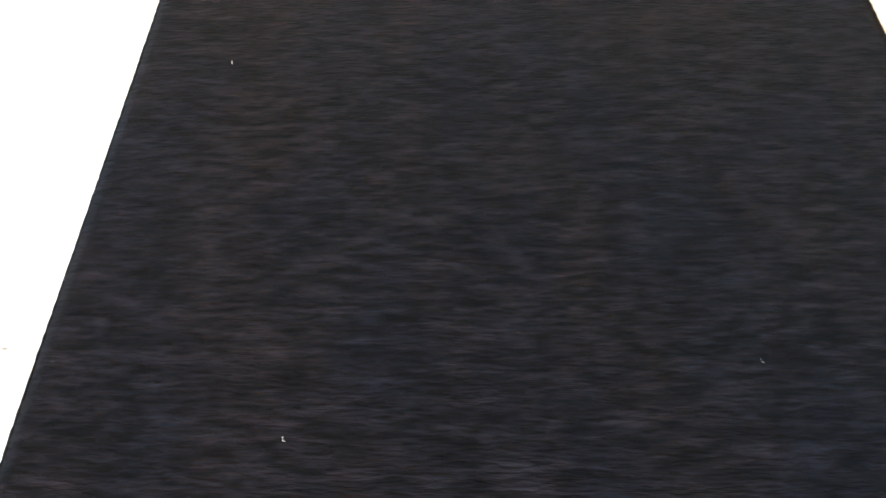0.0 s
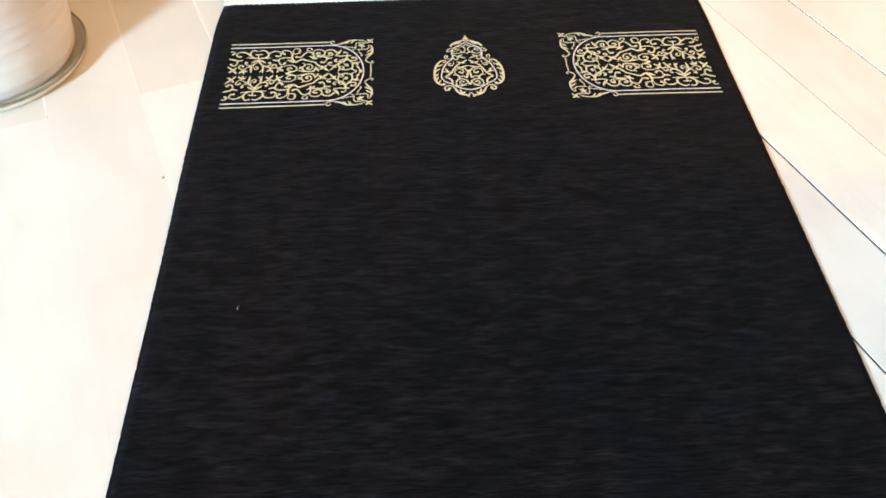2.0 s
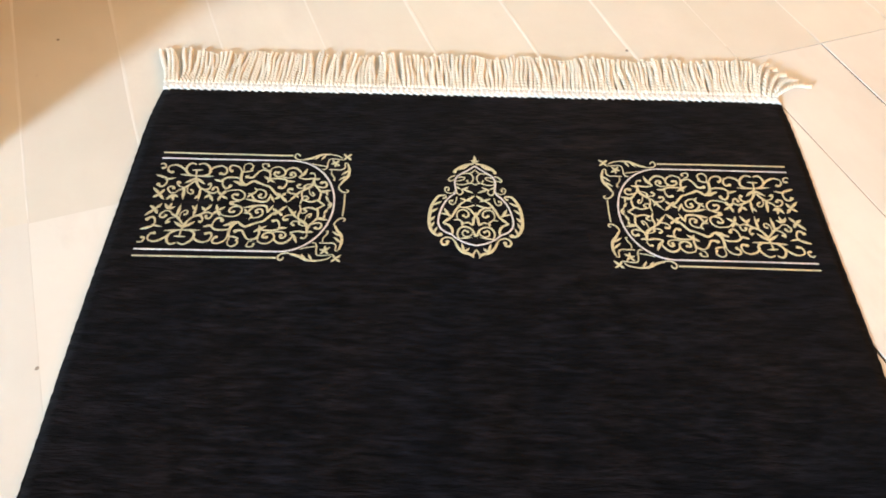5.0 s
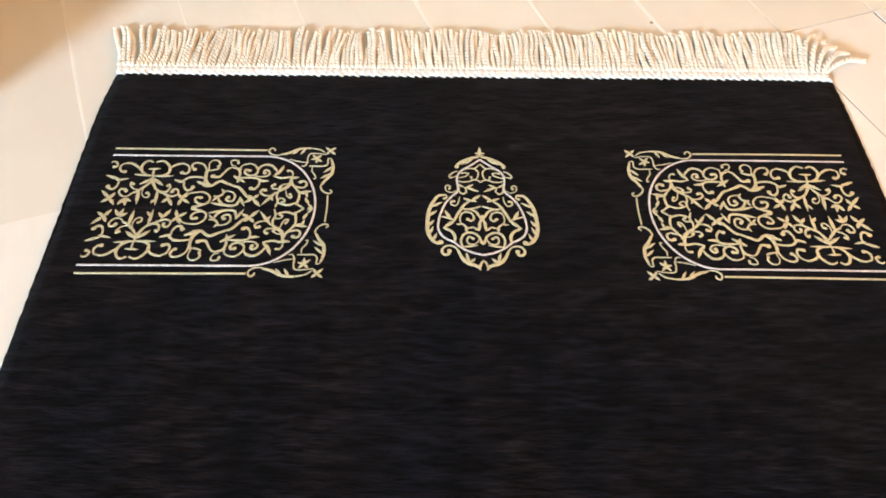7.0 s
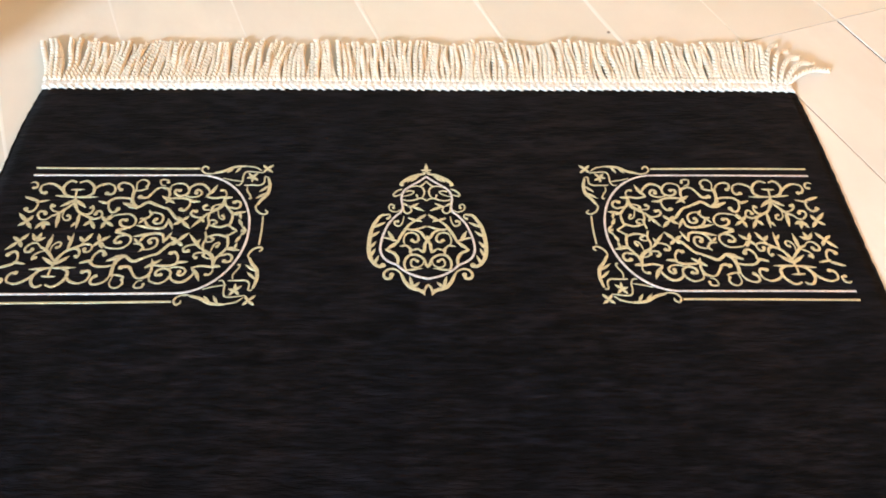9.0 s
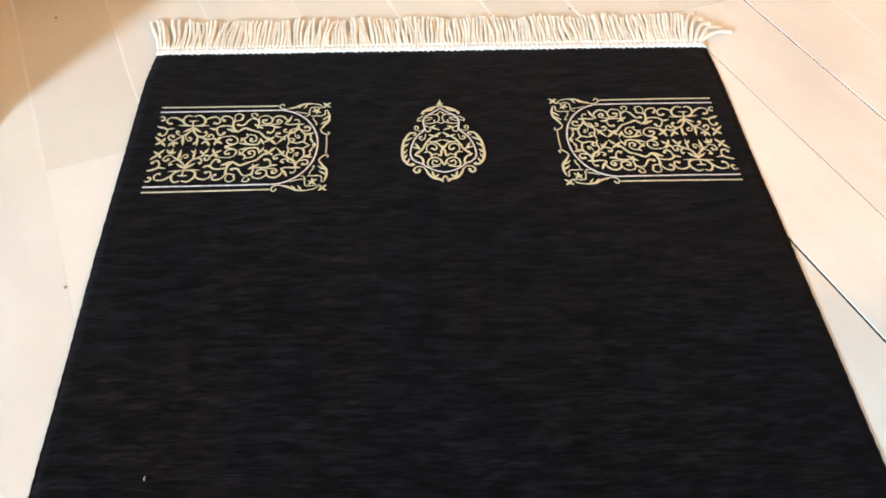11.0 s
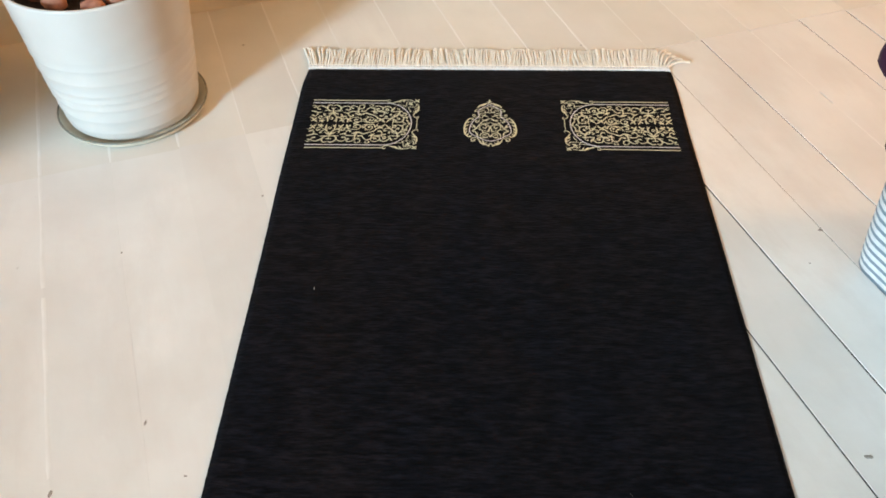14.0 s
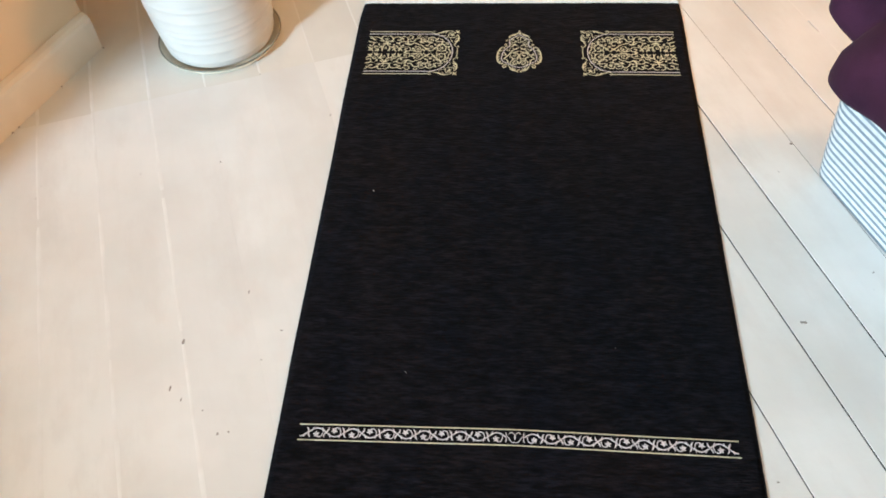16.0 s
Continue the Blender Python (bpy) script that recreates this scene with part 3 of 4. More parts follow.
def panel_corner(g):
    """The leafy spandrel outside the arch."""
    g.line([(0, 69.2), (70, 69), (134, 68.6)], 2.0)
    g.leaf((189.5, 68.5), (194.5, 72.5), 4.2)
    g.leaf((189.5, 68.5), (185.5, 72.5), 4.2)
    g.leaf((189.5, 68.5), (186.5, 63.5), 4.2)
    g.leaf((189.5, 68.5), (194.5, 63.5), 4.2)
    g.vine([(185.5, 65.5), (180.5, 69.5), (171.5, 71.5)], 2.2)
    g.vine([(172.5, 71.5), (162.5, 70.5), (153.5, 65.5), (146.5, 63.5)], 4.6)
    g.vine([(148.5, 63.5), (143.5, 62.5), (138.5, 63.5), (135.5, 67.5), (137.5, 71.5), (140.5, 69.5), (140.5, 67.5)], 2.6)
    g.leaf((167.5, 70.5), (163.5, 63.5), 4.0)
    g.leaf((161.5, 69.5), (156.5, 63.5), 4.0)
    g.leaf((178.5, 58.5), (182.5, 63.5), 4.0)
    g.leaf((178.5, 58.5), (183.5, 54.5), 4.0)
    g.leaf((178.5, 58.5), (173.5, 57.5), 4.0)
    g.leaf((178.5, 58.5), (174.5, 63.5), 4.0)
    g.leaf((178.5, 58.5), (178.5, 52.5), 4.0)
    g.vine([(186.5, 63.5), (180.5, 64.5), (172.5, 64.5), (170.5, 59.5), (170.5, 53.5), (168.5, 49.5), (165.5, 49.5)], 2.2)
    g.vine([(171.5, 53.5), (165.5, 54.5), (160.5, 55.5), (154.5, 57.5)], 1.8)
    g.vine([(191.5, 58.5), (188.5, 58.5), (188.5, 52.5), (185.5, 49.5), (179.5, 49.5), (172.5, 49.5)], 2.4)
    g.vine([(175.5, 48.5), (175.5, 43.5), (178.5, 38.5), (179.5, 34.5), (177.5, 34.5)], 2.2)
    g.vine([(191.5, 57.5), (193.5, 48.5), (192.5, 39.5), (188.5, 33.5), (185.5, 27.5)], 4.8)
    g.vine([(186.5, 29.5), (184.5, 25.5), (186.5, 20.5), (190.5, 17.5), (193.5, 17.5), (194.5, 19.5), (192.5, 21.5)], 2.8)
    g.leaf((192.5, 48.5), (185.5, 41.5), 4.0)
    g.leaf((191.5, 40.5), (183.5, 34.5), 4.0)


def corner_panel(mirror):
    """A panel of gold scrollwork under a silver arch, mirrored for the other side."""
    def upper(u, v, up):
        return lie(mirror * (-0.3228 + u / 1000), -0.1683 + v / 1000, up)

    def lower(u, v, up):
        return lie(mirror * (-0.3228 + u / 1000), -0.1683 - v / 1000, up)

    panel = None
    for place in (upper, lower):
        g = Thread(place)
        panel_half(g)
        panel_corner(g)
        if place is upper:
            g.line([(191.5, 15), (192, 0), (191.5, -15)], 1.5)
        if panel is None:
            panel = g.done("corner_panel", GOLD, rug, "gold lurex scrollwork panel with leafy corners")
        else:
            g.done("lower_scrollwork", GOLD, panel)
    s = Thread(upper)
    pts = [Vector((u, 61)) for u in range(0, 134, 6)]
    pts += [Vector((134 + 48 * math.sin(a), 61 * math.cos(a))) for a in (math.pi * i / 48 for i in range(49))]
    pts += [Vector((u, -61)) for u in range(132, -1, -6)]
    s.ribbon(pts, lambda f: 1.9)
    s.done("silver_arch", SILVER, panel, "silver thread line")


corner_panel(1)
corner_panel(-1)


def medallion():
    """The gourd-shaped medallion in the middle: one half drawn, both laid."""
    first = None
    for m in (1, -1):
        def place(x, y, up, m=m):
            return lie(m * x / 1000 - 0.001, -0.166 + y / 1000, up)

        g = Thread(place)
        g.leaf((-0.5, 61.5), (0, 72), 4.5)
        g.leaf((0.5, 64), (-4.5, 64), 3.7)
        g.leaf((0, 60.5), (-3.5, 61.5), 2.1)
        g.vine([(-1, 59.5), (-7, 58.5), (-13, 55.5), (-18, 51.5), (-21, 47.5), (-19, 46)], 4.9)
        g.leaf((-6, 58), (-13, 50.5), 4.0)
        g.leaf((-10.5, 56.5), (-16, 49.5), 3.5)
        g.vine([(0, 51), (-3, 47), (-6, 45)], 2.3)
        g.vine([(-14, 44), (-9, 45.5), (-4.5, 44.5), (-2, 40.5), (-2.5, 35), (-5, 31.5)], 2.4)
        g.comma([(-4, 32.5), (-7, 31.5), (-8, 35)], 2.3)
        g.comma([(-20, 33.5), (-16, 34.5), (-12, 36.5), (-10.5, 39), (-13.5, 40), (-16, 39.5)], 2.6)
        g.vine([(-21, 31), (-16, 29), (-10.5, 29.5), (-6, 31.5), (-2.5, 31), (0, 28.5)], 2.4)
        g.vine([(-20, 42), (-24, 40), (-27, 36), (-25.5, 33.5)], 2.6)
        g.comma([(-19, 37), (-22.5, 35), (-26, 34)], 2.3)
        g.comma([(-21, 18.5), (-25, 16.5), (-29.5, 18.5), (-30.5, 22.5), (-29, 25), (-26.5, 23.5), (-27, 21)], 2.8)
        g.leaf((-13.5, 21.5), (-6.5, 26), 4.0)
        g.leaf((-13, 23), (-2, 17.5), 4.3)
        g.leaf((-20, 26.5), (-14.5, 22.5), 3.5)
        g.vine([(-19, 23), (-18.5, 17.5), (-15.5, 15), (-12.5, 18), (-14, 23)], 2.6)
        g.comma([(-18.5, 11.5), (-19.5, 5.5), (-22, 1.5), (-25.5, 3), (-25.5, 6.5), (-23.5, 6.5)], 3.1)
        g.leaf((-15, 10), (-6, 6), 4.3)
        g.leaf((-1, 13.5), (-10, 6), 4.7)
        g.leaf((-8, 8.5), (-4, 5.5), 3.5)
        g.vine([(-9, 7.5), (-14.5, 2.5), (-18, -3.5), (-21, -9.5), (-23.5, -16)], 4.0)
        g.leaf((-26, -14.5), (-31, -3.5), 5.4)
        g.vine([(-34.5, -10.5), (-30.5, -11.5), (-26, -13), (-22.5, -15.5)], 3.1)
        g.leaf((-23, -15), (-32.5, -23.5), 5.2)
        g.leaf((-32.5, -22.5), (-25, -27), 4.7)
        g.vine([(-29.5, -24), (-25.5, -27), (-23, -32), (-23, -38)], 4.3)
        g.vine([(-17, -1), (-13, -2.5), (-8.5, -2), (-0.5, 1)], 3.3)
        g.vine([(-11, -2), (-5.5, -5), (-2.5, -10), (0, -14.5)], 3.7)
        g.comma([(-13.5, -21.5), (-17.5, -18), (-18.5, -12.5), (-16.5, -7), (-12, -5.5), (-8, -8), (-7, -13), (-9.5, -15.5), (-12, -13.5)], 3.5)
        g.leaf((-16, -18.5), (-22, -19.5), 3.3)
        g.vine([(-16.5, -18.5), (-13.5, -22), (-11.5, -24.5)], 3.1)
        g.leaf((-13.5, -21.5), (-13, -28.5), 3.8)
        g.vine([(0.5, -11.5), (-2, -17.5), (-2.5, -22.5), (-3.5, -26.5)], 4.2)
        g.leaf((-3, -26), (-7.5, -22), 3.7)
        g.leaf((-7, -22), (-12, -23.5), 3.3)
        g.leaf((0.5, -9), (0.5, -16.5), 4.7)
        g.vine([(0.5, -40.5), (-1.5, -36.5), (-3.5, -32), (-8, -28.5), (-13.5, -28.5), (-17, -32.5), (-18, -38), (-16.5, -43)], 3.5)
        g.comma([(-3, -33), (-4, -37.5), (-7.5, -40.5), (-12, -39.5), (-13, -35.5), (-11, -32.5), (-8, -34.5)], 3.1)
        g.leaf((-17.5, -43.5), (-4, -41.5), 3.3)
        g.vine([(-2.5, -37.5), (-0.5, -39.5), (0.5, -40.5)], 3.0)
        g.vine([(-31, 13.5), (-36, 13), (-40, 7.5), (-43.5, -1), (-45, -11), (-45.5, -20.5), (-44.5, -29.5), (-41, -36.5), (-37, -39.5), (-33.5, -39)], 5.2)
        g.comma([(-34, 13.5), (-30.5, 14), (-29.5, 11), (-31.5, 9.5)], 3.0)
        g.leaf((-43, 0), (-33, 5.5), 4.5)
        g.leaf((-44.5, -10), (-37.5, -4), 4.5)
        g.leaf((-45, -21.5), (-40, -14.5), 4.3)
        g.leaf((-44, -30), (-40.5, -21.5), 4.2)
        g.leaf((-41, -37), (-37.5, -28.5), 4.0)
        g.ball((-34.5, -38.5), 2.4)
        g.comma([(-18.5, -51), (-22, -44.5), (-26.5, -42), (-31, -43), (-33.5, -47), (-32, -51), (-28.5, -51), (-27.5, -47.5)], 4.3)
        g.vine([(-20.5, -47), (-17, -55), (-12.5, -60), (-7, -62), (-3.5, -64.5)], 5.2)
        g.leaf((-4.5, -61.5), (-2.5, -67.5), 4.0)
        g.leaf((-11.5, -59.5), (-14, -49), 4.5)
        g.leaf((-11.5, -59.5), (-6.5, -55), 4.3)
        g.vine([(-3, -64), (-2, -60), (0, -57)], 3.0)
        if first is None:
            first = g.done("medallion", GOLD, rug, "gold gourd-shaped scrollwork medallion")
        else:
            g.done("mirrored_scrollwork", GOLD, first)
        s = Thread(place)
        s.line([(0, 56.5), (-6, 51), (-11, 47), (-17, 42), (-19.5, 37.5), (-20.5, 32), (-20, 26.5), (-19.5, 21), (-21, 16.5), (-25.5, 11.5), (-30.5, 4), (-34, -5.5), (-36, -14.5), (-36.5, -23.5), (-34, -30.5), (-29.5, -35), (-24, -38), (-19.5, -42.5), (-14, -46.5), (-7.5, -49.5), (0, -51.5)], 1.9)
        s.done("silver_outline", SILVER, first, "silver thread line")


medallion()


def lower_border():
    """The narrow border: a silver vine between two gold lines."""
    half = 319.5

    def place(x, y, up):
        return lie(x / 1000, -1.0455 + y / 1000, up)

    g = Thread(place)
    for v in (12.6, -12.6):
        g.ribbon([Vector((x * half / 40, v)) for x in range(-40, 41)], lambda f: 2.0)
    band = g.done("lower_border", GOLD, rug, "narrow border of silver vine between gold lines")
    s = Thread(place)
    period = 53.0
    for m in (1, -1):
        x0 = 13.0
        pts = []
        x = x0
        while x <= half - 2:
            pts.append(Vector((m * x, 6.8 * math.sin(2 * math.pi * (x - x0) / period))))
            x += 2.2
        s.ribbon(pts, lambda f: 2.0)
        k = 0
        x = x0 + period / 4
        while x < half - 4:
            up = 1 if k % 2 == 0 else -1
            c = (m * (x + 1.5), -up * 3.0)
            s.cross(c, 5.2, 4.6, 20 * up, 5)
            s.vine([(m * (x - 9), up * 4), (m * (x - 7), -up * 5), (m * (x - 2), -up * 7.5), (m * (x + 2), -up * 5)], 2.6)
            e = x + period / 4
            s.leaf((m * e, 0), (m * (e + 3.5), up * 8.5), 4.0, 0.12 * m)
            s.leaf((m * e, 0), (m * (e - 3.5), -up * 8.5), 4.0, 0.12 * m)
            s.leaf((m * (e - 5), up * 2), (m * (e - 7), up * 9), 3.4)
            s.leaf((m * (e + 5), -up * 2), (m * (e + 7), -up * 9), 3.4)
            x += period / 2
            k += 1
        s.leaf((m * 12, 0), (m * 13.5, 9), 2.6)
        s.leaf((m * 12, 0), (m * 13.5, -9), 2.6)
        s.vine([(m * 11, 2), (m * 5, -7), (0, -8)], 2.2)
        s.vine([(m * 9, 5), (m * 5, 8), (0, 4)], 2.2)
    s.leaf((0, -4), (0, 5), 4.2)
    s.done("silver_vine", SILVER, band, "silver thread vine with flowers")


lower_border()

# whipped white binding along the far end
rnd = random.Random(11)
count = 92
for i in range(count):
    bm = bmesh.new()
    x = RUG_LEFT + 0.0085 + (RUG_RIGHT - RUG_LEFT - 0.014) * i / (count - 1)
    y0 = 0.0006 * rnd.uniform(-1, 1)
    lean = 0.0088 + 0.001 * rnd.uniform(-1, 1)
    pts = []
    for k in range(7):
        f = k / 6
        pts.append(lie(x + lean * (0.5 - f), RUG_END + y0 - 0.0016 + 0.0058 * f) + Vector((0, 0, -0.0022 + 0.0030 * math.sin(math.pi * (0.12 + 0.76 * f)))))
    tube(bm, pts, lambda f: 0.0009 + 0.0010 * math.sin(math.pi * f), 6)
    part("binding_stitch", bm, BIND, rug, smooth=True)

# the woven heading from which the cords hang
bm = bmesh.new()
head = []
for i in range(231):
    f = i / 230
    x = RUG_LEFT + 0.005 + (RUG_RIGHT - RUG_LEFT - 0.009) * f
    row = []
    for y, z in ((-0.0005, 0.0012), (0.0, 0.0046), (0.004, 0.0056 + 0.0006 * (i % 2)), (0.009, 0.0050 + 0.0009 * (i % 2)), (0.0125 + 0.0012 * (i % 2), 0.0034), (0.0130, 0.0006)):
        row.append(bm.verts.new((x, y + RUG_END, z)))
    head.append(row)
for a, b in zip(head, head[1:]):
    for k in range(5):
        bm.faces.new((a[k], b[k], b[k + 1], a[k + 1]))
part("heading", bm, BIND, rug, "white ribbed cotton heading")


def cord(path, radius):
    """A two-ply twisted cord along a smooth path."""
    bm = bmesh.new()
    n = len(path)
    for ply in (0, math.pi):
        pts = []
        for i, p in enumerate(path):
            d = (path[min(i + 1, n - 1)] - path[max(i - 1, 0)]).normalized()
            u = d.cross(Vector((0, 0, 1))).normalized()
            v = u.cross(d)
            a = ply + i * 0.85
            pts.append(p + (u * math.cos(a) + v * math.sin(a)) * radius * 0.78)
        tube(bm, pts, lambda f: radius * (0.88 if f < 0.93 else 0.75), 5)
    return bm


def fringe():
    rnd = random.Random(5)
    total = 160
    sway = 0.0
    for i in range(total):
        f = i / (total - 1)
        x = RUG_LEFT + 0.006 + (RUG_RIGHT - RUG_LEFT - 0.012) * f + rnd.uniform(-0.0005, 0.0005)
        length = 0.0585 + rnd.uniform(-0.004, 0.004) + 0.0025 * math.sin(i * 0.35) + 0.003 * f
        sway = 0.93 * sway + rnd.uniform(-0.0009, 0.0009)
        lean = sway + 0.007 * noise.noise(Vector((i * 0.11, 0.2, 0.7))) + rnd.uniform(-0.0009, 0.0009)
        lean -= 0.020 * max(0.0, 1 - i / 6)
        lean += 0.012 * max(0.0, 1 - (total - 6 - i) / 12) if i <= total - 6 else 0
        bow = 0.004 * noise.noise(Vector((i * 0.23, 3.2, 0.7)))
        curve = rnd.uniform(-0.0014, 0.0014)
        if rnd.random() < 0.04:
            lean += rnd.choice((-1, 1)) * 0.008
        lift = 0.0012 + 0.0026 * rnd.random()
        stray = total - 1 - i
        path = []
        steps = 44
        for k in range(steps + 1):
            t = k / steps
            if stray < 5:
                # the last cords are swept out sideways past the corner
                sx = (0.016 + 0.0060 * (5 - stray)) * t ** 1.2 + 0.002 * math.sin(3 * t + stray)
                sy = (0.044 - 0.006 * (4 - stray)) * math.sin(1.7 * t) + 0.004 * stray * t
                z = 0.0045 + 0.006 * math.sin(math.pi * min(1, t * 1.1)) * (1 if stray % 2 else 0.6)
            else:
                sx = lean * t ** 1.4 + bow * math.sin(math.pi * t) + curve * math.sin(2 * math.pi * t)
                sy = length * t
                z = 0.0052 - 0.0030 * min(1, t * 2.5) + lift * math.sin(math.pi * t)
            path.append(Vector((x + sx, 0.009 + RUG_END + sy, max(z, 0.0031))))
        part("fringe_cord", cord(path, 0.00178), FRINGE, rug)


fringe()

# ---- plant pot and saucer ----
POT = (-0.650, -0.117)
saucer = thing("saucer", (*POT, 0), "beige stoneware saucer with dark grey-green rim under the plant pot", "saucer")
bm = bmesh.new()
lathe(bm, [(0.085, 0.0), (0.117, 0.0), (0.124, 0.002), (0.130, 0.008), (0.1325, 0.0145), (0.1315, 0.0158), (0.129, 0.0152), (0.126, 0.010), (0.121, 0.006), (0.10, 0.0055), (0.03, 0.0055)], 96, POT)
part("dish", bm, STONEWARE, saucer, smooth=True)
bm = bmesh.new()
tube(bm, [(POT[0] + 0.1315 * math.cos(a), POT[1] + 0.1315 * math.sin(a), 0.0152) for a in (2 * math.pi * i / 96 for i in range(97))], 0.0019, 6)
part("rim", bm, RIM, saucer, "dark grey-green glazed rim", smooth=True)

pot = thing("plant_pot", (*POT, 0.006), "white glazed ceramic plant pot with hand-thrown ridges standing in a saucer", "plant pot")


def pot_profile():
    outer = []
    for i in range(90):
        f = i / 89
        z = 0.006 + 0.266 * f
        r = 0.1155 + 0.0305 * f ** 0.9
        if f < 0.03:
            r -= 0.006 * (1 - f / 0.03)
        ridges = 0.5 + 0.5 * math.sin(f * 2 * math.pi * 13 + 1.7 * math.sin(f * 19))
        fade = max(0.0, min(1, (f - 0.03) / 0.06)) * max(0.0, min(1, (0.66 - f) / 0.05))
        r += 0.0011 * (ridges ** 3) * fade
        outer.append((r, z))
    top = outer[-1][0]
    return outer + [(top - 0.0015, 0.2745), (top - 0.0045, 0.2745), (top - 0.0065, 0.272), (top - 0.012, 0.20), (0.1, 0.02)]


bm = bmesh.new()
lathe(bm, pot_profile(), 96, POT, lambda a, z: 0.0004 * math.sin(3 * a + 25 * z) + 0.00015 * math.sin(7 * a - 140 * z))
part("body", bm, GLAZE, pot, smooth=True)
bm = bmesh.new()
rings, seg = 12, 40
soil_rows = []
for i in range(rings + 1):
    r = 0.1285 * i / rings
    soil_rows.append([bm.verts.new((POT[0] + r * math.cos(2 * math.pi * k / seg), POT[1] + r * math.sin(2 * math.pi * k / seg),
                                    0.244 + 0.006 * noise.noise(Vector((r * 60 * math.cos(2 * math.pi * k / seg), r * 60 * math.sin(2 * math.pi * k / seg), 0))))) for k in range(seg)])
for a, b in zip(soil_rows, soil_rows[1:]):
    for k in range(seg):
        bm.faces.new((a[k], b[k], b[(k + 1) % seg], a[(k + 1) % seg]))
part("soil", bm, SOIL, pot, "dark potting soil", smooth=True)


def lump(bm, c, r, seed):
    geom = bmesh.ops.create_icosphere(bm, subdivisions=2, radius=1.0)
    sx, sy, sz = 1.25, 0.95, 0.75
    for v in geom["verts"]:
        n = 1 + 0.22 * noise.noise(v.co * 1.3 + Vector((seed * 3.1, seed, 0)))
        v.co = Vector(c) + Vector((v.co.x * sx, v.co.y * sy, v.co.z * sz)) * r * n


rnd = random.Random(3)
pieces = [(-0.035, -0.085, 0.017), (0.030, -0.098, 0.016), (0.055, -0.070, 0.014), (-0.075, -0.060, 0.013), (0.0, -0.05, 0.018), (0.085, -0.03, 0.015), (-0.04, -0.01, 0.016),
          (0.04, 0.02, 0.018), (-0.09, 0.0, 0.014), (0.0, 0.06, 0.017), (0.07, 0.05, 0.015), (-0.06, 0.06, 0.016)]
for i, (dx, dy, r) in enumerate(pieces):
    bm = bmesh.new()
    lump(bm, (POT[0] + dx, POT[1] + dy, 0.248 + r * 0.45), r, i)
    tagged(part("clay_lump", bm, CLAY, None, "rounded terracotta lump on the soil of the pot", smooth=True), category="clay lump", group="lumps in the pot")

# ---- striped basket with purple cloth ----
BK = Vector((0.524, -0.486, 0))
BK_A, BK_B = Vector((0.386, -0.922, 0)).normalized(), Vector((0.922, 0.386, 0)).normalized()
# length beyond HEAP_W is unseen, added to keep lamp light off the near floor
BK_W, BK_D, BK_H = 0.64, 0.32, 0.29
HEAP_W = 0.40                         # the heaped cloth covers the far part of the basket


def rounded(w, d, r, z, grow=0.0, n=7):
    """Plan outline of the basket with rounded corners, as points."""
    out = []
    for cx, cy, a0 in ((w - r, d - r, 0), (r, d - r, 90), (r, r, 180), (w - r, r, 270)):
        for i in range(n):
            a = radians(a0 + 90 * i / (n - 1))
            u, v = cx + (r + grow) * math.cos(a), cy + (r + grow) * math.sin(a)
            out.append(BK + BK_A * u + BK_B * v + Vector((0, 0, z)))
    return out


basket = thing("storage_basket", BK + BK_A * BK_W / 2 + BK_B * BK_D / 2, "white fabric storage basket with fine grey stripes, purple cloth on top", "basket")
bm = bmesh.new()
rows = []
for i in range(19):
    f = i / 18
    g = -0.004 * (1 - f) ** 6 + 0.017 * f
    rows.append([bm.verts.new(p) for p in rounded(BK_W, BK_D, 0.042, BK_H * f, g)])
for z, g in ((BK_H + 0.002, 0.015), (BK_H, 0.011), (0.02, -0.007)):
    rows.append([bm.verts.new(p) for p in rounded(BK_W, BK_D, 0.042, z, g)])
for a, b in zip(rows, rows[1:]):
    n = len(a)
    for k in range(n):
        bm.faces.new((a[k], a[(k + 1) % n], b[(k + 1) % n], b[k]))
bm.faces.new(rows[0][::-1])
bm.faces.new(rows[-1])
part("basket_body", bm, STRIPES, basket, smooth=True)


bm = bmesh.new()
tube(bm, [p for p in rounded(BK_W, BK_D, 0.042, BK_H - 0.004, 0.017)] + [rounded(BK_W, BK_D, 0.042, BK_H - 0.004, 0.017)[0]], 0.004, 6)
part("rim", bm, STRIPES, basket, "stitched fabric rim", smooth=True)


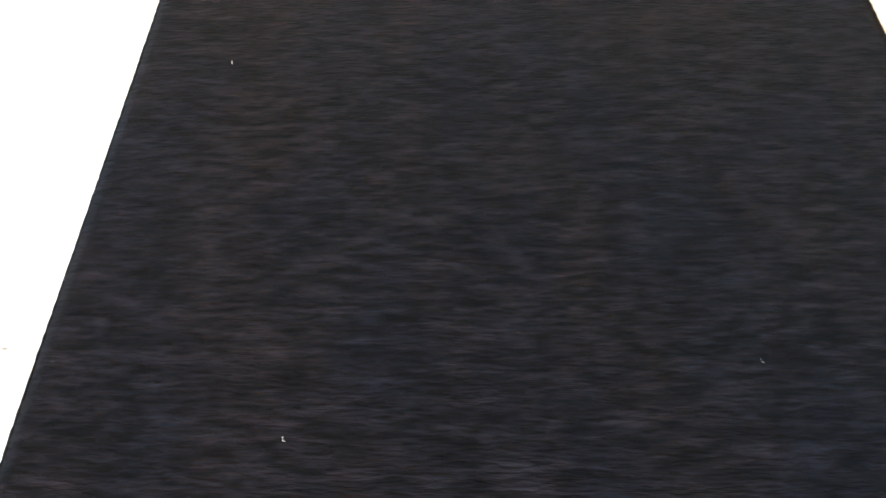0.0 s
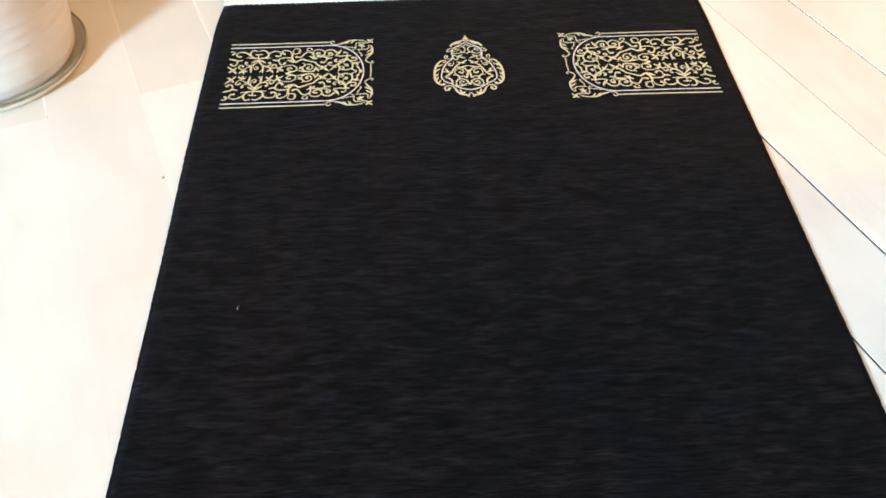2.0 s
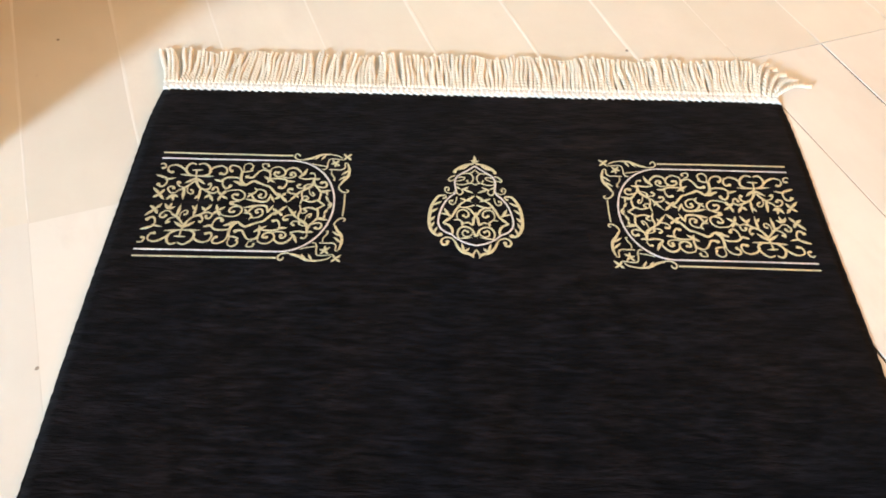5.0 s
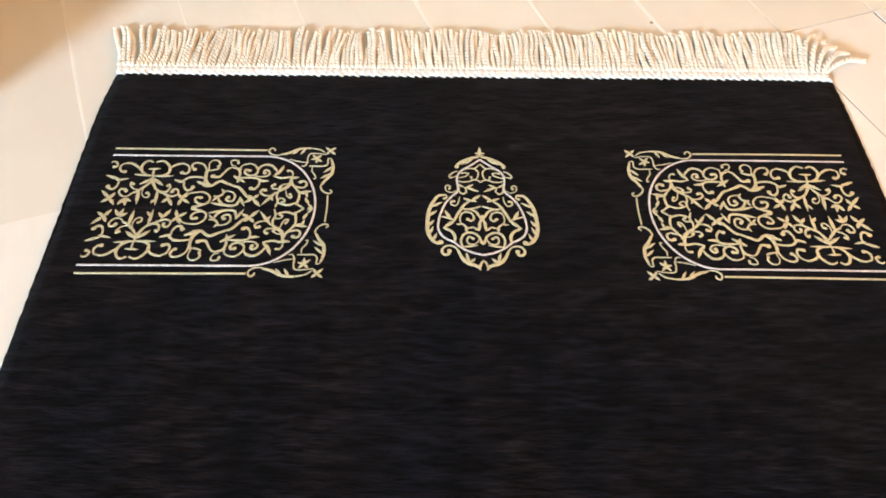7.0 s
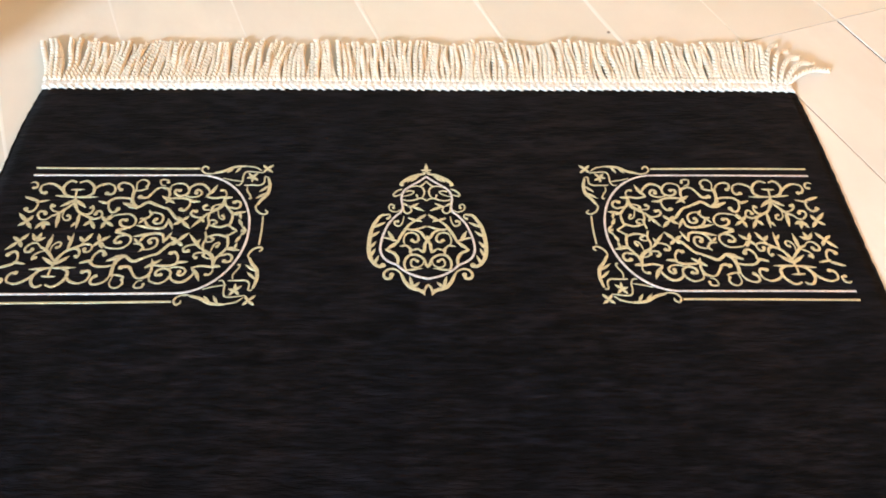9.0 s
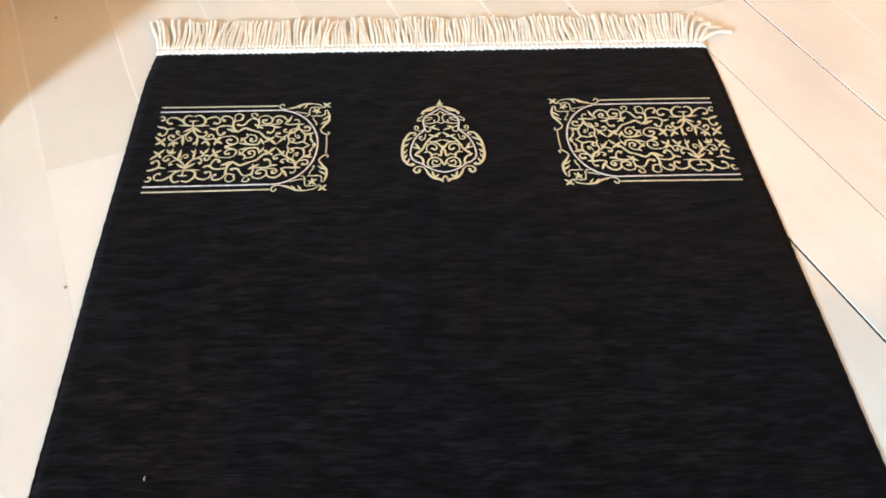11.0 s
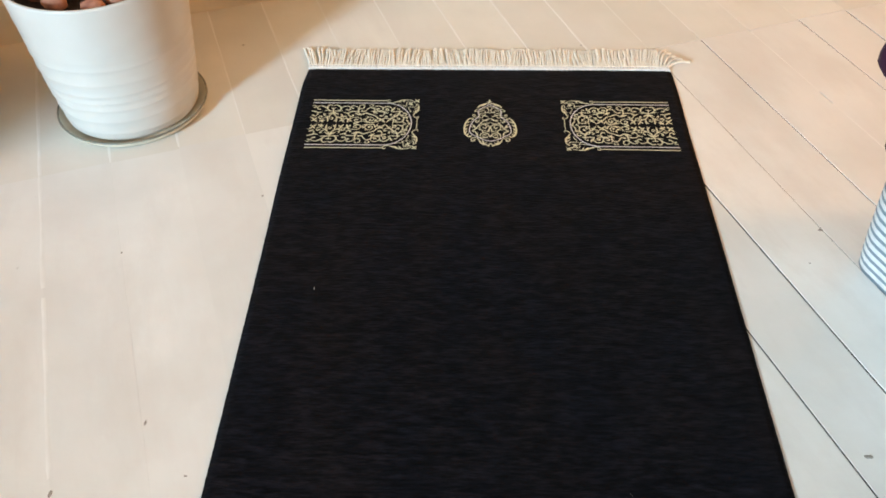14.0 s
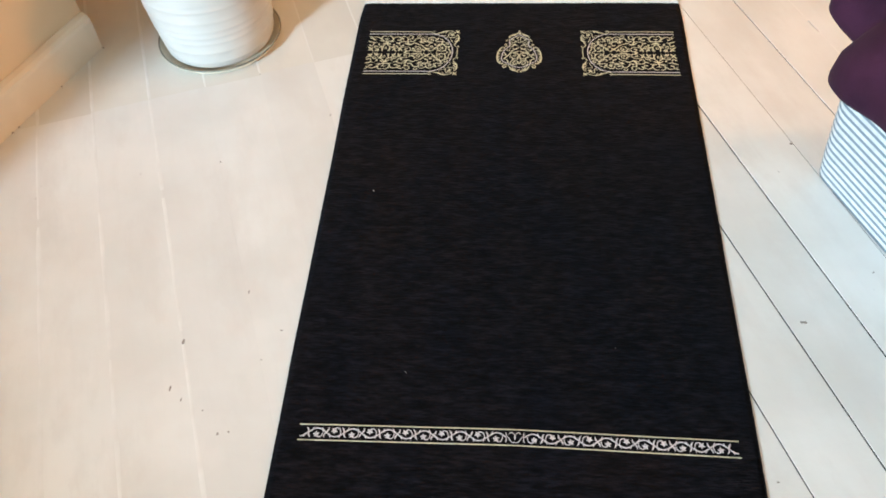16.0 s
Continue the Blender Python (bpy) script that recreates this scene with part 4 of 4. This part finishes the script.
def cloth():
    """Heaped laundry that swells over the basket's rim in rounded folds."""
    bm = bmesh.new()
    centre = BK + BK_A * HEAP_W / 2 + BK_B * BK_D / 2
    n = 180
    rows = [[] for _ in range(13)]
    for i in range(n):
        deg = -180 + 360 * i / n
        a = radians(deg)
        ca, sa = math.cos(a), math.sin(a)
        rim = (abs(ca / 0.215) ** 5 + abs(sa / 0.175) ** 5) ** -0.2 + 0.022
        side = 1 / (1 + math.exp(-(deg + 126.5) / 1.5)) * 1 / (1 + math.exp((deg + 30) / 8))
        corner = math.exp(-((deg + 141.5) / 5.5) ** 2)
        over = 0.068 * side + 0.047 * corner + 0.006 * (1 - side) * (1 - corner) + 0.006 * math.sin(deg * 0.21) + 0.004 * noise.noise(Vector((deg * 0.05, 2, 0)))
        hem = 0.262 + 0.048 * corner + 0.030 * (1 - side) * (1 - corner) + 0.032 * min(1, max(0, (deg + 121) / 40)) + 0.006 * noise.noise(Vector((deg * 0.06, 0, 0)))
        big = rim + over
        steep = 0.03 + 0.12 * corner
        for k, (f, z) in enumerate(((-0.05, 0.022), (-0.028, 0.004), (-0.010, -0.002), (-0.001, 0.008), (0.0, 0.022), (-0.004, 0.05), (-0.012 - steep * 0.4, 0.085), (-0.025 - steep * 0.8, 0.12))):
            d = big + f
            rows[k].append(bm.verts.new(centre + (BK_A * ca + BK_B * sa) * d + Vector((0, 0, hem + z))))
        for k, f in enumerate((0.72, 0.5, 0.3, 0.14, 0.03)):
            p = centre + (BK_A * ca + BK_B * sa) * rim * f
            z = 0.37 + 0.055 * (1 - f) + 0.022 * noise.noise(Vector((p.x * 14, p.y * 14, 0.6)))
            rows[8 + k].append(bm.verts.new((p.x, p.y, z)))
    for a, b in zip(rows, rows[1:]):
        for k in range(n):
            bm.faces.new((a[k], a[(k + 1) % n], b[(k + 1) % n], b[k]))
    bm.faces.new(rows[-1])
    bm.faces.new(rows[0][::-1])
    ob = part("cloth", bm, PURPLE, None, "heaped dark purple cotton cloth bulging over the striped basket", smooth=True)
    return tagged(ob, category="cloth")


cloth()

# ---- lint on the rug ----
for i, (x, y, turn) in enumerate(((-0.262, -0.564, 110), (-0.169, -0.942, 130), (0.154, -0.885, 130))):
    bm = bmesh.new()
    d = Vector((math.cos(radians(turn)), math.sin(radians(turn)), 0))
    base = lie(x, y, 0.001)
    side = Vector((-d.y, d.x, 0))
    tube(bm, [base + d * (k - 2) * 0.0011 + side * 0.0008 * math.sin(k * 1.3) + Vector((0, 0, 0.0006 + 0.0006 * math.sin(k))) for k in range(5)], (0.0003, 0.00014, 0.00007)[i], 4)
    tagged(part("lint", bm, LINT, None, "short white lint fibre lying on the black rug"), category="lint")

# ---- the floor, board by board ----
floor = thing("floor", (0, 0, 0), "white painted wooden floorboards, worn, with narrow joints", "floor", kind="structure")
bm = bmesh.new()
prism(bm, ROOM, -0.06, -0.012)
part("subfloor", bm, GAP, floor, "dark ground under the boards")


def board_span(s):
    """The stretch of the room that a board at s runs through."""
    hits = []
    for p, q in zip(ROOM, ROOM[1:] + ROOM[:1]):
        a, b = p.dot(S_AX) - s, q.dot(S_AX) - s
        if a * b < 0:
            hits.append(p.dot(T_AX) + (q.dot(T_AX) - p.dot(T_AX)) * a / (a - b))
    return (min(hits), max(hits)) if hits else (0, 0)


PITCH, FIRST = 0.1143, -0.0118
SEAMS = {-9: -1.044, -8: -0.935, -7: -0.819, -6: -0.705, 0: -0.0125, 1: 0.103, 2: 0.2120, 3: 0.325, 4: 0.4395, 5: 0.550}
DRIFT = 0.015                         # the joints drift sideways towards the near end


def seam(k):
    return SEAMS.get(k, FIRST - 0.006 + PITCH * k)


def board(s0, s1, t0, t1, rise, ease=1.0, paint=None):
    """One board with eased edges; s across, t along."""
    bm = bmesh.new()
    n = 16
    prof = [(s0, -0.012), (s0, -0.0012 * ease), (s0 + 0.0002, -0.0004 * ease), (s0 + 0.0006, 0.0), (s0 * 0.5 + s1 * 0.5, 0.0), (s1 - 0.0006, 0.0), (s1 - 0.0002, -0.0004 * ease), (s1, -0.0012 * ease), (s1, -0.012)]
    cols = []
    for i in range(n + 1):
        t = t0 + (t1 - t0) * i / n
        cols.append([bm.verts.new(st(s - DRIFT * t + 0.0004 * noise.noise(Vector((s0 * 40, t * 9, 0.4))), t, z + (rise if z > -0.01 else 0))) for s, z in prof])
    for a, b in zip(cols, cols[1:]):
        for k in range(len(prof) - 1):
            bm.faces.new((a[k], a[k + 1], b[k + 1], b[k]))
    bm.faces.new(cols[0][::-1])
    bm.faces.new(cols[-1])
    part("board", bm, paint or FLOOR_PAINT, floor)


rnd = random.Random(8)


def butt(k):
    """Where the boards of row k meet end to end."""
    return -0.030 - 0.0012 * max(0, 4 - k) + 0.002 * math.sin(k * 2.3)


def half_gap(k):
    """Half the width of the joint on the near side of row k; paint has narrowed some of them and closed the rest."""
    return 0.0 if k < 0 else 0.0007 if k == 3 else 0.0010 if k == 4 else 0.0012


for k in range(-34, 41):
    s0, s1 = seam(k), seam(k + 1)
    lo, hi = board_span((s0 + s1) / 2)
    if s0 > FAR_L.dot(S_AX) - 0.1:
        hi = T_BACK + 0.02
    if hi - lo < 0.1:
        continue
    rise = rnd.uniform(-0.0002, 0.0001) if k < 0 else rnd.uniform(-0.0004, 0.0002)
    cut = butt(k)
    if lo < cut - 0.05 and hi > cut + 0.05:
        board(s0 + half_gap(k), s1 - half_gap(k + 1), lo, cut - (0.0010 if k >= 3 else 0.0), rise, 0.1 if k < 0 else 0.3)
        board(s0 + 0.0003, s1 - 0.0003, cut + (0.0003 if k >= 3 else 0.00005), hi, rnd.uniform(-0.0001, 0.0004) if k >= 3 else rise, 0.4 if k >= 3 else 0.1, FAR_PAINT)
    else:
        board(s0 + half_gap(k), s1 - half_gap(k + 1), lo, hi, rise, 0.25 if k < 0 else 0.6)

# joints that thick paint has closed, as low ridges
for k in list(range(-10, 6)):
    bm = bmesh.new()
    s = seam(k)
    if k < 0 and k not in (-9, -8, -7):
        pieces = [(butt(k) + 0.001, 0.41)]
    elif k < 0:
        pieces = [(-1.15, -0.66), (-0.64, -0.33), (-0.31, butt(k)), (butt(k) + 0.001, 0.41)]
    elif k == 5:
        pieces = [(-0.62, -0.30), (-0.26, -0.04), (0.0, 0.41)]
    else:
        pieces = [(0.0, 0.41)]
    crest = 0.00022 if k in (-9, -8, -7) else 0.0001
    for a, b in pieces:
        n = 24
        rows = []
        for i in range(n + 1):
            t = a + (b - a) * i / n
            w = (1.0 if k in (-9, -8, -7) else 0.6) * (0.0046 + 0.0026 * noise.noise(Vector((k * 3.1, t * 9, 0))) - 0.0016 * (i in (0, n)))
            c = s + 0.0007 * noise.noise(Vector((k, t * 14, 1)))
            rows.append([bm.verts.new(st(c - DRIFT * t + w * f, t, z)) for f, z in ((-1, -0.0003), (-0.5, 0.45 * crest), (0, crest), (0.5, 0.45 * crest), (1, -0.0003))])
        for r0, r1 in zip(rows, rows[1:]):
            for m in range(4):
                bm.faces.new((r0[m], r0[m + 1], r1[m + 1], r1[m]))
    part("paint_ridge", bm, FILLER, floor, "thick white paint in the joint", smooth=True)

# dirt caught along the foot of the skirting
rnd = random.Random(21)
for i in range(6):
    f = 0.0 if i == 0 else rnd.uniform(0.01, 0.55)
    p = CORNER + ALONG * f + INTO * 0.0015
    bm = bmesh.new()
    ln = rnd.uniform(0.003, 0.009)
    tube(bm, [p + ALONG * ln * (k / 4 - 0.5) + Vector((0, 0, 0.0012 + 0.0006 * math.sin(k * 2 + i))) for k in range(5)], lambda g: 0.0006 + 0.0009 * math.sin(math.pi * g), 5)
    part("dirt_speck", bm, CHIP, floor, "dark dirt at the skirting")

# grime packed in the open joints, and paler dust


def grime(k, near, far, material, depth, label):
    bm = bmesh.new()
    rows = []
    for i in range(41):
        t = near + (far - near) * i / 40
        rows.append([bm.verts.new(st(seam(k) - DRIFT * t + w, t, z)) for w, z in ((-0.0013, -0.0030), (-0.0013, depth), (0.0013, depth), (0.0013, -0.0030))])
    for r0, r1 in zip(rows, rows[1:]):
        for m in range(3):
            bm.faces.new((r0[m], r0[m + 1], r1[m + 1], r1[m]))
    part("joint_grime", bm, material, floor, label)


for k in (0, 1, 2, 3, 4, 6, 7, 8):
    if k == 3:
        grime(k, -1.6, -0.56, GAP, -0.0010, "dark grime in the joint")
        grime(k, -0.56, butt(k) - 0.002, DUST, -0.0004, "brown dust in the joint")
    else:
        grime(k, -1.6, butt(k) - 0.002, GAP, -0.0010, "dark grime in the joint")

# chips and dents in the paint
CHIPS = [(0.506, -0.428, 7, 5), (0.451, -0.828, 10, 5), (0.582, -0.726, 4, 3), (0.365, -1.097, 4, 3), (-0.535, -0.897, 4, 9), (-0.534, -0.982, 3.5, 10), (-0.448, -0.796, 2.5, 7),
         (-0.379, -0.870, 4, 2.5), (-0.442, -1.056, 4, 5), (-0.426, -1.052, 3, 3), (-0.474, -1.018, 3, 2.5), (-0.566, -0.494, 2.5, 4), (-0.373, -0.361, 3, 4), (-0.490, 0.091, 4, 3)]
CHIPS += [(0.184, 0.097, 3.5, 3), (-0.401, -0.926, 2, 2.5), (-0.512, -1.001, 2, 6), (0.47, -0.50, 3, 2)]
for i, (x, y, a, b) in enumerate(CHIPS):
    bm = bmesh.new()
    n = 12
    ring = []
    for k in range(n):
        ang = 2 * math.pi * k / n
        r = 0.5 + 0.28 * noise.noise(Vector((math.cos(ang) * 1.6 + i * 7, math.sin(ang) * 1.6, 0)))
        ring.append(bm.verts.new((x + a / 1000 * r * math.cos(ang), y + b / 1000 * r * math.sin(ang), 0.0005)))
    low = [bm.verts.new((v.co.x, v.co.y, -0.0015)) for v in ring]
    bm.faces.new(ring)
    for k in range(n):
        bm.faces.new((ring[k], low[k], low[(k + 1) % n], ring[(k + 1) % n]))
    part("paint_chip", bm, CHIP, floor, "dark chip in the paint")
